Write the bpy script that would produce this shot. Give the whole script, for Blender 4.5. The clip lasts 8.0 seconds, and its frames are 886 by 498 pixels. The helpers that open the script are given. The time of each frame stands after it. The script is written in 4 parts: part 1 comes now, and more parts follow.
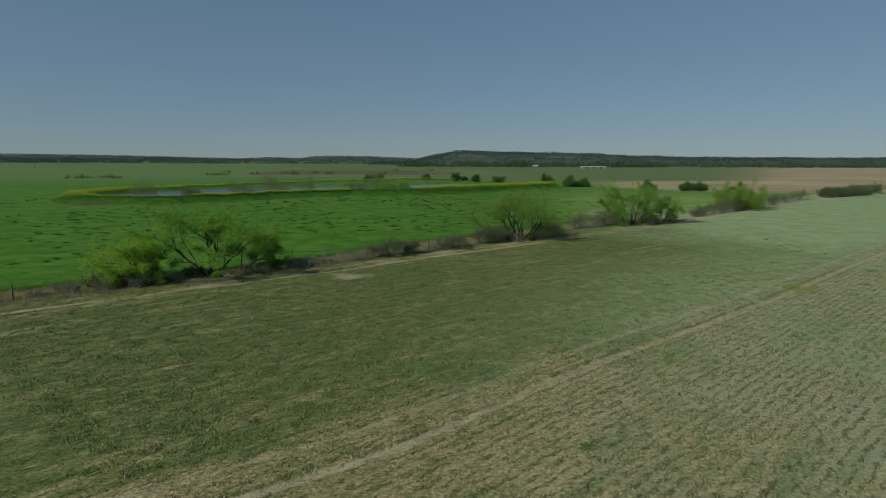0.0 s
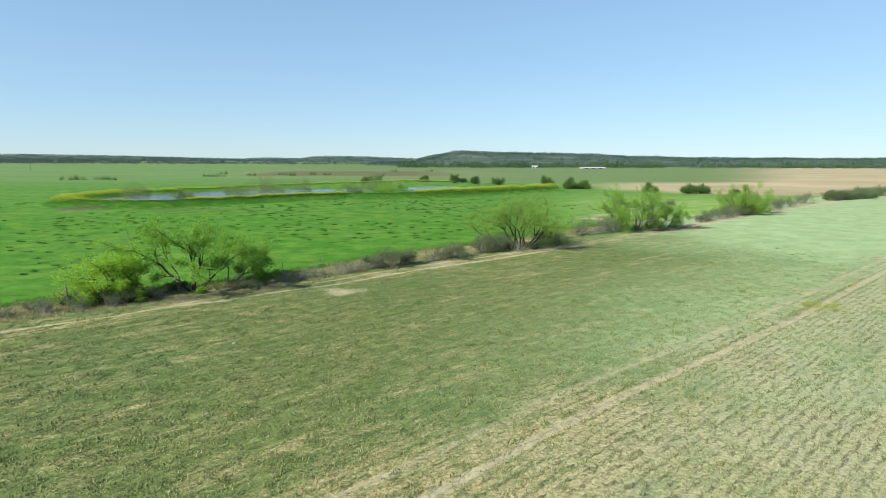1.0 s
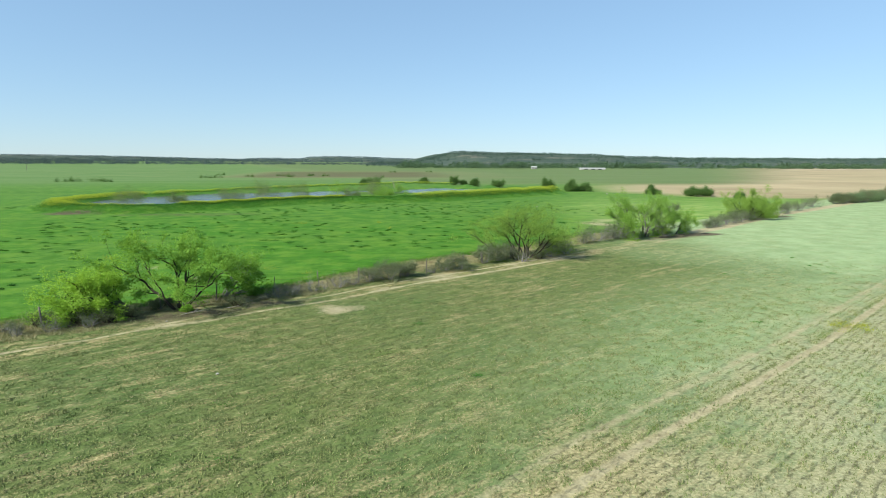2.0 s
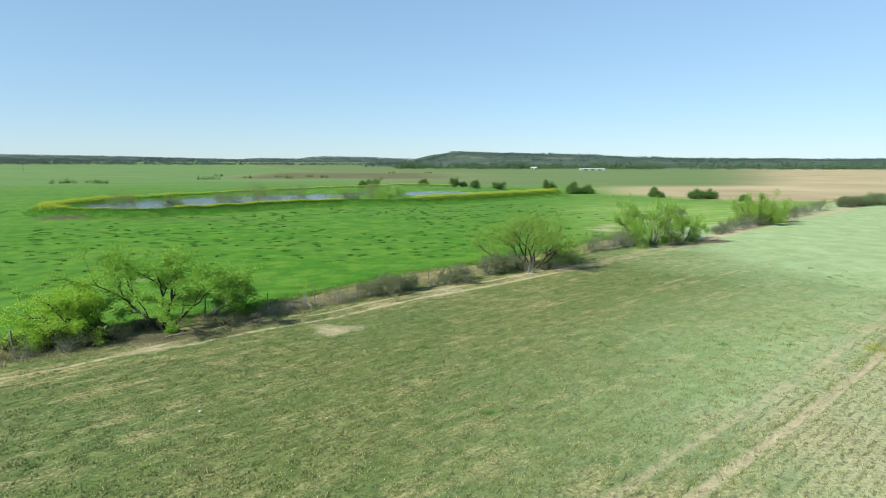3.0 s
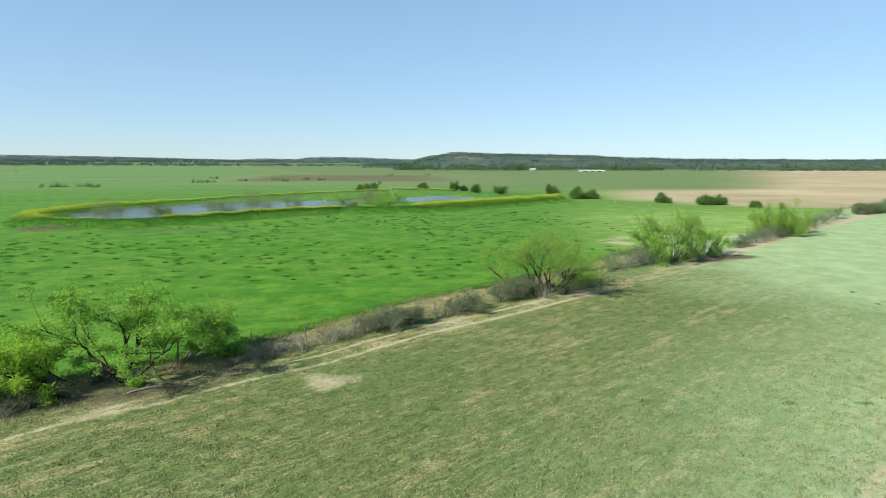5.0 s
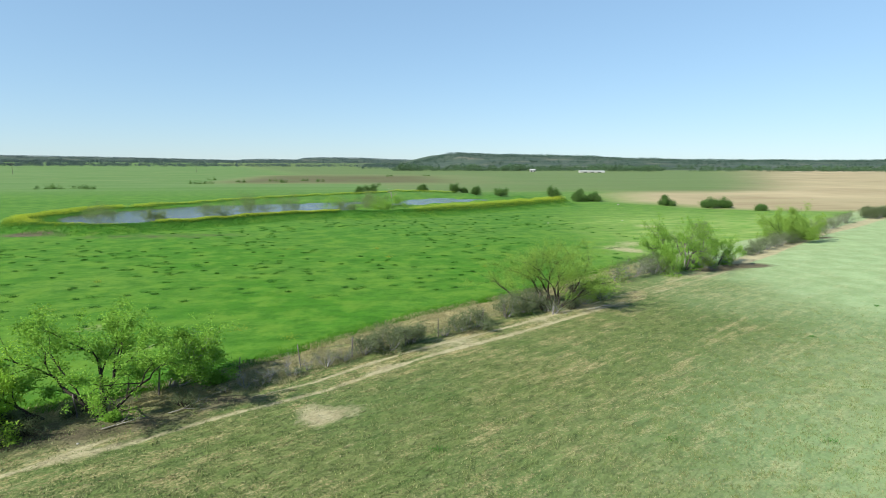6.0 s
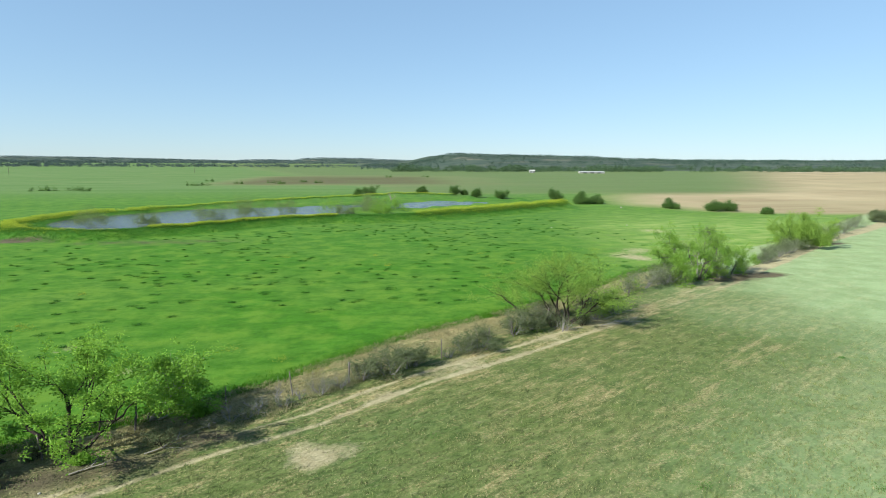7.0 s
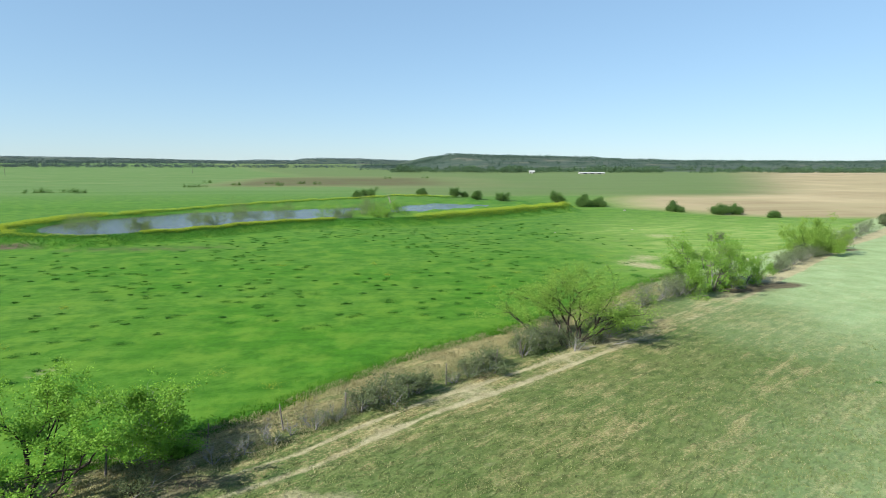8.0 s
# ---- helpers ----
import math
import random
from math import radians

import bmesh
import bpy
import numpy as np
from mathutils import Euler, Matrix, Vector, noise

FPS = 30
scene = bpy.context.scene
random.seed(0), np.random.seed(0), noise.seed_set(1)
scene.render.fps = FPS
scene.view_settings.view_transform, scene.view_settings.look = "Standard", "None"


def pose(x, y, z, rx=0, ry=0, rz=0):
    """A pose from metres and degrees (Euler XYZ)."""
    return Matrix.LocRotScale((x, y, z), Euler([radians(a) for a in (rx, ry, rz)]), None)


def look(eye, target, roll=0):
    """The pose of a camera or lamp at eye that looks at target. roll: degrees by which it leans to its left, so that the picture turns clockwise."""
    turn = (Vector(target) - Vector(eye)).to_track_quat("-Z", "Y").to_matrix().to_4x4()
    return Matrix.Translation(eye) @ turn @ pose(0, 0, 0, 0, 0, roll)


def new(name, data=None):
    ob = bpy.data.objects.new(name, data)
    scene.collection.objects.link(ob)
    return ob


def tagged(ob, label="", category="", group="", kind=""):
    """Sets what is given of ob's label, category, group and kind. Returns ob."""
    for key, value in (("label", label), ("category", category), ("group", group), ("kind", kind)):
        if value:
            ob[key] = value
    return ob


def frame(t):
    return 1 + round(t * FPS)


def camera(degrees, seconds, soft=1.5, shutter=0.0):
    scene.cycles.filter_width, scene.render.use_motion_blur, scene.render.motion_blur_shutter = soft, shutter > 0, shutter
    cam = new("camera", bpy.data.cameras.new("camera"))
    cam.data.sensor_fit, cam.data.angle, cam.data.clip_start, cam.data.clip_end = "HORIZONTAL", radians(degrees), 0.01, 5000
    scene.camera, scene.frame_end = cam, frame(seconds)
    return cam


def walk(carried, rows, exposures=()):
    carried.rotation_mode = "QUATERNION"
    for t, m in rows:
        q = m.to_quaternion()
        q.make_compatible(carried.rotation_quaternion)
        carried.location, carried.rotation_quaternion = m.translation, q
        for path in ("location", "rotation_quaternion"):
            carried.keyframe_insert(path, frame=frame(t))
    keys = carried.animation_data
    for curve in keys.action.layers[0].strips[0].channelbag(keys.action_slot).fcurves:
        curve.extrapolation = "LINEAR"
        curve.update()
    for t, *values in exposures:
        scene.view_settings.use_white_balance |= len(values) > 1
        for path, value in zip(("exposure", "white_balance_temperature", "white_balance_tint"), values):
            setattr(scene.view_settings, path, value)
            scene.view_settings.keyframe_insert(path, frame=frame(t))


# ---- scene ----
cam = camera(77.0, 8.0, soft=0.7)
PATH = [
    (0.0, (-2.282, -3.093, 9.037), (-0.09, 16.535, 5.876), 0.25),
    (0.5, (-2.07, -1.82, 9.332), (0.142, 17.805, 6.173), 0.25),
    (1.0, (-1.943, -0.508, 9.63), (0.288, 19.115, 6.473), 0.25),
    (1.5, (-1.882, 0.833, 9.929), (0.37, 20.454, 6.774), 0.25),
    (2.0, (-1.867, 2.193, 10.229), (0.404, 21.813, 7.077), 0.25),
    (2.5, (-1.883, 3.567, 10.531), (0.407, 23.185, 7.381), 0.25),
    (3.0, (-1.917, 4.949, 10.832), (0.391, 24.565, 7.685), 0.25),
    (3.5, (-1.958, 6.335, 11.133), (0.369, 25.949, 7.989), 0.25),
    (4.0, (-1.997, 7.724, 11.433), (0.348, 27.336, 8.292), 0.25),
    (4.5, (-2.028, 9.115, 11.731), (0.335, 28.725, 8.593), 0.25),
    (5.0, (-2.047, 10.51, 12.027), (0.334, 30.118, 8.893), 0.25),
    (5.5, (-2.052, 11.913, 12.321), (0.346, 31.519, 9.19), 0.25),
    (6.0, (-2.044, 13.328, 12.611), (0.371, 32.933, 9.483), 0.25),
    (6.5, (-2.027, 14.762, 12.897), (0.405, 34.365, 9.773), 0.25),
    (7.0, (-2.004, 16.224, 13.179), (0.444, 35.826, 10.059), 0.25),
    (7.5, (-1.985, 17.724, 13.456), (0.48, 37.325, 10.34), 0.25),
    (8.0, (-1.979, 19.274, 13.727), (0.502, 38.873, 10.616), 0.25),
]
walk(cam, [(t, look(e, a, r)) for t, e, a, r in PATH],
     exposures=[(t, 1.14 + e, 5750, 6) for t, e in ((0.0, -1.5), (0.2, -1.05), (0.3, -0.74), (0.4, -0.52), (0.5, -0.33), (0.6, -0.12), (0.7, 0.0), (8.0, 0.0))])

# ---- light ----
SUN_FROM = Vector((-0.883, -0.469, 0.0)).normalized()
SUN_EL = radians(35)
world = bpy.data.worlds.new("sky")
scene.world = world
world.use_nodes = True
wn = world.node_tree.nodes
sky = wn.new("ShaderNodeTexSky")
sky.sky_type = "NISHITA"
sky.sun_disc = False
sky.sun_elevation = SUN_EL
sky.sun_rotation = math.atan2(SUN_FROM.x, SUN_FROM.y)
sky.altitude, sky.air_density, sky.dust_density, sky.ozone_density = 300, 1.0, 0.0, 3.0
even = wn.new("ShaderNodeGamma")
even.inputs["Gamma"].default_value = 0.47
cool = wn.new("ShaderNodeMix")
cool.data_type, cool.blend_type = "RGBA", "MULTIPLY"
cool.inputs[0].default_value, cool.inputs[7].default_value = 1.0, (0.87, 1.005, 1.10, 1)
wn["Background"].inputs["Strength"].default_value = 0.140
world.node_tree.links.new(sky.outputs[0], even.inputs["Color"])
world.node_tree.links.new(even.outputs[0], cool.inputs[6])
world.node_tree.links.new(cool.outputs[2], wn["Background"].inputs["Color"])
sun_data = bpy.data.lights.new("sun", "SUN")
sun_data.energy, sun_data.angle, sun_data.color = 4.8, radians(0.53), (1.0, 0.90, 0.73)
sun = new("sun", sun_data)
sd = SUN_FROM * math.cos(SUN_EL) + Vector((0, 0, math.sin(SUN_EL)))
sun.matrix_world = look(sd * 200, (0, 0, 0))

# ---- materials ----


class Nodes:
    """Short hand for a material's node tree."""

    def __init__(self, name):
        self.m = bpy.data.materials.new(name)
        self.m.use_nodes = True
        self.t = self.m.node_tree
        self.b = self.t.nodes["Principled BSDF"]
        self.b.inputs["Specular IOR Level"].default_value = 0.15

    def n(self, kind, **inputs):
        node = self.t.nodes.new("ShaderNode" + kind)
        for k, v in inputs.items():
            self.put(node.inputs[k.replace("_", " ")], v)
        return node

    def put(self, socket, v):
        if isinstance(v, bpy.types.NodeSocket):
            self.t.links.new(v, socket)
        else:
            socket.default_value = v

    def noise(self, scale, detail=4.0, rough=0.55, vector=None):
        node = self.n("TexNoise", Scale=scale, Detail=detail, Roughness=rough)
        self.put(node.inputs["Vector"], vector or self.where())
        return node.outputs["Fac"]

    def where(self):
        return self.n("TexCoord").outputs["Object"]

    def rows(self, angle, sx, sy):
        turn = self.n("Mapping", Vector=self.where())
        turn.inputs["Rotation"].default_value = (0, 0, radians(-angle))
        node = self.n("Mapping", Vector=turn.outputs[0])
        node.inputs["Scale"].default_value = (sx, sy, 1)
        return node.outputs[0]

    def ramp(self, v, lo, hi):
        node = self.n("MapRange", Value=v)
        node.inputs["From Min"].default_value, node.inputs["From Max"].default_value = lo, hi
        return node.outputs[0]

    def math(self, op, a, b=0.0):
        node = self.t.nodes.new("ShaderNodeMath")
        node.operation = op
        self.put(node.inputs[0], a), self.put(node.inputs[1], b)
        return node.outputs[0]

    def mix(self, f, a, b):
        node = self.t.nodes.new("ShaderNodeMix")
        node.data_type = "RGBA"
        self.put(node.inputs[0], f)
        for i, v in ((6, a), (7, b)):
            self.put(node.inputs[i], (*v, 1) if isinstance(v, tuple) else v)
        return node.outputs[2]

    def bump(self, h, strength=0.5, distance=0.05):
        node = self.n("Bump", Height=h, Strength=strength, Distance=distance)
        self.put(self.b.inputs["Normal"], node.outputs[0])

    def island(self):
        return self.n("NewGeometry").outputs["Random Per Island"]

    def attr(self, name):
        node = self.n("Attribute")
        node.attribute_name = name
        sep = self.n("SeparateColor", Color=node.outputs["Color"])
        return sep.outputs[0], sep.outputs[1], sep.outputs[2]


def simple(name, a, b, scale=3.0, rough=0.85, bump=0.3, distance=0.02, metal=0.0):
    k = Nodes(name)
    f = k.ramp(k.noise(scale, 6), 0.3, 0.7)
    k.put(k.b.inputs["Base Color"], k.mix(f, a, b))
    k.b.inputs["Roughness"].default_value, k.b.inputs["Metallic"].default_value = rough, metal
    k.bump(k.noise(scale * 5, 4), bump, distance)
    return k.m


def leafy(name, dark, light, through_light=0.35, tint=(1.0, 1.0, 0.6)):
    """Leaves: each one its own shade, some light passing through."""
    k = Nodes(name)
    base = k.mix(k.island(), dark, light)
    base = k.mix(k.ramp(k.noise(0.6, 2), 0.35, 0.65), base, k.mix(0.5, base, light))
    k.put(k.b.inputs["Base Color"], base)
    k.b.inputs["Roughness"].default_value = 0.6
    tr = k.n("BsdfTranslucent", Color=k.mix(0.5, base, tuple(c * t for c, t in zip(light, tint))))
    ms = k.n("MixShader", Fac=through_light)
    k.t.links.new(k.b.outputs[0], ms.inputs[1])
    k.t.links.new(tr.outputs[0], ms.inputs[2])
    k.t.links.new(ms.outputs[0], k.t.nodes["Material Output"].inputs["Surface"])
    return k.m


ROW = 34.0  # degrees, the way the tracks and mowing rows run


def ground_material():
    k = Nodes("pasture_ground")
    green, track, brown = k.attr("zone_a")
    dry, mud_shade, lush = k.attr("zone_b")
    pale, thin, sparse = k.attr("zone_c")
    rows = k.rows(ROW, 0.16, 1.0)
    broad, mid, fine = k.noise(0.09, 3), k.noise(0.9, 5), k.noise(8.0, 4, 0.6)
    streak = k.math("ADD", k.math("MULTIPLY", k.noise(1.9, 6, 0.65, rows), 0.55), k.math("MULTIPLY", k.noise(0.45, 5, 0.6, rows), 0.45))
    mottle = k.noise(1.5, 5, 0.65, k.rows(ROW, 0.55, 1.0))
    across = k.n("SeparateXYZ", Vector=k.rows(ROW, 1.0, 1.0)).outputs[1]
    wave = k.math("SINE", k.math("ADD", k.math("MULTIPLY", across, 15.0), k.math("MULTIPLY", k.noise(0.5, 2), 5.0)))
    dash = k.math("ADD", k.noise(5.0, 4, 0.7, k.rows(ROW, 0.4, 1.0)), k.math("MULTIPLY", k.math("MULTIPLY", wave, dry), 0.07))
    shaded_clump = k.ramp(dash, 0.52, 0.70)
    speck = k.ramp(k.noise(7.0, 4, 0.6), 0.35, 0.65)
    # short pasture: green grass in bands with straw showing through, pale flecks, shade between the tufts painted dark
    straw = k.mix(speck, (0.1970, 0.1585, 0.0710), (0.3940, 0.3267, 0.1625))
    grass = k.mix(k.ramp(mottle, 0.35, 0.65), (0.0436, 0.0688, 0.0151), (0.1296, 0.1585, 0.0477))
    grass = k.mix(k.math("MULTIPLY", speck, 0.45), grass, (0.1918, 0.2001, 0.0808))
    grass = k.mix(k.math("MULTIPLY", k.ramp(broad, 0.45, 0.7), 0.65), grass, (0.0581, 0.1177, 0.0311))
    s = k.math("ADD", k.math("MULTIPLY", mottle, 0.5), k.math("MULTIPLY", k.math("SUBTRACT", streak, 0.27), 1.7))
    s = k.math("ADD", s, k.math("MULTIPLY", dry, 0.38))
    s = k.math("ADD", s, k.math("MULTIPLY", k.math("SUBTRACT", fine, 0.5), 0.9))
    sward = k.noise(0.6, 6, 0.62, k.rows(ROW - 6, 0.62, 1.0))
    grass = k.mix(k.math("MULTIPLY", k.ramp(sward, 0.42, 0.64), 0.6), grass, k.mix(k.ramp(mottle, 0.35, 0.65), (0.0560, 0.0938, 0.0192), (0.1140, 0.1522, 0.0415)))
    s = k.math("SUBTRACT", s, k.math("MULTIPLY", k.math("SUBTRACT", sward, 0.5), 0.6))
    pasture = k.mix(k.ramp(s, 0.66, 1.02), grass, straw)
    mint = k.mix(k.ramp(k.noise(0.45, 6, 0.65), 0.3, 0.7), (0.1970, 0.2880, 0.1130), (0.2880, 0.3740, 0.1860))
    mint = k.mix(k.math("MULTIPLY", speck, 0.4), mint, (0.3345, 0.3914, 0.2412))
    mint = k.mix(k.math("MULTIPLY", dry, 0.8), mint, k.mix(speck, (0.1989, 0.2151, 0.1251), (0.3183, 0.3382, 0.2176)))
    fresh = k.math("MULTIPLY", pale, k.math("SUBTRACT", 1.0, dry))
    patch = k.ramp(k.noise(0.28, 4, 0.6), 0.4, 0.62)
    pasture = k.mix(k.math("MULTIPLY", pale, k.math("ADD", 0.66, k.math("MULTIPLY", patch, 0.24))), pasture, mint)
    flecks = k.noise(3.0, 5, 0.68, k.rows(ROW, 0.5, 1.0))
    gap_shade = k.noise(2.3, 6, 0.70, k.rows(ROW + 9, 0.45, 1.0))
    pasture = k.mix(k.math("MULTIPLY", k.ramp(flecks, 0.55, 0.72), 0.27), pasture, (0.4644, 0.4158, 0.2322))
    pasture = k.mix(k.math("MULTIPLY", k.ramp(gap_shade, 0.54, 0.70), k.math("SUBTRACT", 0.46, k.math("MULTIPLY", k.math("MAXIMUM", pale, dry), 0.34))), pasture, (0.0432, 0.0475, 0.0157))
    # dark dashes paint both clumps and the shadows beside them into the colour
    pasture = k.mix(k.math("MULTIPLY", shaded_clump, k.math("SUBTRACT", k.math("ADD", 0.32, k.math("MULTIPLY", dry, 0.36)), k.math("MULTIPLY", fresh, 0.18))), pasture, (0.0691, 0.0648, 0.0227))
    # tall green crop
    crop = k.mix(k.ramp(k.noise(0.35, 5), 0.3, 0.7), (0.0391, 0.1224, 0.0045), (0.0662, 0.1721, 0.0108))
    crop = k.mix(k.ramp(k.noise(0.05, 3), 0.4, 0.75), crop, (0.0949, 0.1740, 0.0226))
    crop = k.mix(k.math("MULTIPLY", thin, 0.6), crop, k.mix(k.ramp(k.noise(0.3, 5), 0.3, 0.7), (0.0820, 0.1694, 0.0270), (0.1199, 0.2088, 0.0539)))
    bands = k.ramp(k.noise(0.07, 6, 0.65, k.rows(3, 0.14, 1.0)), 0.38, 0.62)
    crop = k.mix(k.math("MULTIPLY", k.math("MULTIPLY", thin, bands), 0.6), crop, (0.052, 0.118, 0.017))
    crop = k.mix(k.math("MULTIPLY", thin, k.math("MULTIPLY", k.ramp(k.noise(0.16, 6, 0.7, k.rows(3, 0.3, 1.0)), 0.52, 0.68), 0.55)), crop, (0.165, 0.235, 0.052))
    sway = k.noise(0.8, 6, 0.65, k.rows(4, 0.5, 1.0))
    crop = k.mix(k.math("MULTIPLY", k.ramp(sway, 0.45, 0.62), 0.6), crop, (0.0232, 0.0858, 0.0036))
    crop = k.mix(k.math("MULTIPLY", k.ramp(fine, 0.5, 0.75), 0.18), crop, (0.0315, 0.0941, 0.0036))
    crop = k.mix(lush, crop, (0.0315, 0.1101, 0.0072))
    crop = k.mix(k.math("MULTIPLY", k.ramp(k.noise(1.4, 6, 0.7), 0.46, 0.66), 0.7), crop, (0.0260, 0.0928, 0.0036))
    crop = k.mix(k.math("MULTIPLY", k.ramp(k.noise(0.3, 6, 0.65), 0.47, 0.62), 0.6), crop, (0.1070, 0.1942, 0.0180))
    sp = k.math("MULTIPLY", sparse, k.math("ADD", 0.45, k.math("MULTIPLY", k.ramp(k.noise(0.16, 5, 0.6, k.rows(10, 0.5, 1.0)), 0.35, 0.65), 0.55)))
    crop = k.mix(sp, crop, k.mix(k.ramp(k.noise(0.5, 6, 0.65, k.rows(6, 0.4, 1.0)), 0.34, 0.66), (0.100, 0.205, 0.030), (0.262, 0.312, 0.092)))
    far = k.attr("zone_d")[2]
    grown = k.mix(bands, (0.085, 0.145, 0.044), (0.128, 0.182, 0.070))
    crop = k.mix(k.math("MULTIPLY", far, 0.75), crop, grown)
    g = k.ramp(k.math("ADD", green, k.math("MULTIPLY", k.math("SUBTRACT", mid, 0.5), 0.7)), 0.42, 0.58)
    colour = k.mix(g, pasture, crop)
    # ploughed and sown fields far off
    soil = k.mix(k.ramp(k.noise(0.02, 4), 0.35, 0.65), (0.225, 0.178, 0.100), (0.36, 0.295, 0.175))
    soil = k.mix(k.ramp(k.noise(0.035, 3, 0.5, k.rows(8, 0.2, 2.0)), 0.4, 0.65), soil, (0.29, 0.245, 0.138))
    soil = k.mix(k.math("MULTIPLY", k.attr("zone_d")[0], 0.92), soil, (0.078, 0.063, 0.033))
    soil = k.mix(k.math("MULTIPLY", k.attr("zone_d")[1], 0.85), soil, (0.072, 0.102, 0.037))
    colour = k.mix(k.ramp(k.math("ADD", brown, k.math("MULTIPLY", k.math("SUBTRACT", k.noise(0.05, 4), 0.5), 0.5)), 0.2, 0.9), colour, soil)
    dirt = k.mix(k.ramp(k.math("ADD", k.math("MULTIPLY", fine, 0.5), k.math("MULTIPLY", mid, 0.5)), 0.35, 0.65), (0.238, 0.208, 0.114), (0.382, 0.345, 0.205))
    t = k.math("ADD", track, k.math("MULTIPLY", k.math("SUBTRACT", k.noise(1.7, 6, 0.7), 0.5), 1.0))
    colour = k.mix(k.ramp(t, 0.4, 0.78), colour, dirt)
    # silt of the pond margins; also paints litter and tree shade along the fence
    silt_shade = k.mix(k.ramp(mid, 0.3, 0.7), (0.052, 0.046, 0.028), (0.118, 0.10, 0.06))
    m = k.math("ADD", mud_shade, k.math("MULTIPLY", k.math("SUBTRACT", k.noise(0.4, 6, 0.65), 0.5), 0.9))
    colour = k.mix(k.ramp(m, 0.4, 0.9), colour, silt_shade)
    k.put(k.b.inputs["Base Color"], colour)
    k.b.inputs["Roughness"].default_value = 0.9
    k.b.inputs["Specular IOR Level"].default_value = 0.1
    h = k.math("ADD", k.math("MULTIPLY", fine, 0.35), k.math("ADD", k.math("MULTIPLY", shaded_clump, 0.35), k.math("ADD", k.math("MULTIPLY", mottle, 0.5), k.math("MULTIPLY", flecks, 0.35))))
    h = k.math("MULTIPLY", h, k.math("SUBTRACT", 1.0, k.math("MAXIMUM", k.math("MULTIPLY", g, 0.75), k.math("MULTIPLY", fresh, 0.65))))
    k.bump(h, 1.0, 0.16)
    return k.m


GROUND = ground_material()
BARK = simple("dark_bark", (0.0145, 0.0112, 0.00858), (0.0429, 0.0343, 0.0277), 6, 0.9, 0.8)
PALE_BARK = simple("weathered_wood", (0.172, 0.152, 0.132), (0.277, 0.257, 0.231), 8, 0.85, 0.6)
GREY_BARK = simple("grey_bark", (0.060, 0.052, 0.044), (0.150, 0.134, 0.116), 6, 0.9, 0.6)
TWIG = simple("grey_twigs", (0.140, 0.130, 0.128), (0.255, 0.242, 0.238), 5, 0.9, 0.3)
MESQUITE = leafy("mesquite_leaf", (0.094, 0.212, 0.020), (0.225, 0.385, 0.050), 0.45)
BRIGHT = leafy("bright_mesquite_leaf", (0.150, 0.285, 0.020), (0.290, 0.450, 0.050), 0.48)
YOUNG = leafy("young_leaf", (0.095, 0.205, 0.022), (0.220, 0.360, 0.055), 0.42)
LIME = leafy("new_leaf", (0.110, 0.205, 0.028), (0.235, 0.350, 0.060), 0.42)
SAGE = leafy("sage_leaf", (0.054, 0.078, 0.032), (0.138, 0.166, 0.078), 0.3)
BRUSH = leafy("brush_leaf", (0.075, 0.125, 0.050), (0.150, 0.205, 0.095), 0.3)
DEEP = leafy("dark_leaf", (0.036, 0.088, 0.016), (0.098, 0.170, 0.040), 0.3)
CEDAR = leafy("cedar_leaf", (0.030, 0.062, 0.034), (0.080, 0.128, 0.058), 0.25)
# blue of the distant haze is mixed into these two leaf colours
HAZY = leafy("hazed_leaf", (0.046, 0.070, 0.072), (0.066, 0.096, 0.094), 0.2)
HAZY_SLOPE = leafy("hazed_slope_leaf", (0.030, 0.056, 0.044), (0.062, 0.098, 0.070), 0.2)
WEED = leafy("weed_leaf", (0.020, 0.086, 0.008), (0.036, 0.118, 0.011), 0.4)
MUSTARD = leafy("mustard_bloom", (0.225, 0.335, 0.024), (0.410, 0.470, 0.045), 0.4)
CROP = leafy("crop_blade", (0.050, 0.150, 0.0060), (0.090, 0.205, 0.0140), 0.5)
BANK = leafy("bank_herb", (0.030, 0.112, 0.010), (0.070, 0.180, 0.022), 0.4)
STRAW = leafy("dry_straw", (0.165, 0.152, 0.062), (0.34, 0.312, 0.17), 0.25)
WILLOW_BARK = simple("willow_bark", (0.15, 0.155, 0.105), (0.23, 0.24, 0.165), 5, 0.9, 0.3)
OLIVE = leafy("willow_leaf", (0.110, 0.160, 0.056), (0.180, 0.235, 0.090), 0.45)
PALE_BLOOM = leafy("pale_bloom", (0.185, 0.238, 0.0198), (0.33, 0.343, 0.0396), 0.35)
POST = simple("old_post", (0.0858, 0.0726, 0.0627), (0.178, 0.158, 0.139), 9, 0.9, 0.6)
WIRE = simple("rusty_wire", (0.106, 0.0792, 0.0594), (0.158, 0.132, 0.112), 20, 0.6, 0.1, metal=0.5)
STONE = simple("pale_stone", (0.25, 0.24, 0.20), (0.36, 0.34, 0.30), 5, 0.8, 0.5)
WHITE = simple("white_sheet", (0.30, 0.30, 0.29), (0.38, 0.38, 0.365), 1, 0.5, 0.05)
WALL = simple("painted_wall", (0.33, 0.317, 0.284), (0.409, 0.396, 0.363), 1, 0.8, 0.1)
DARK = simple("opening_shade", (0.0132, 0.0132, 0.0145), (0.0264, 0.0264, 0.0297), 1, 0.3, 0.0)
SAND = simple("pale_sand", (0.26, 0.21, 0.14), (0.36, 0.30, 0.21), 0.3, 0.95, 0.3)


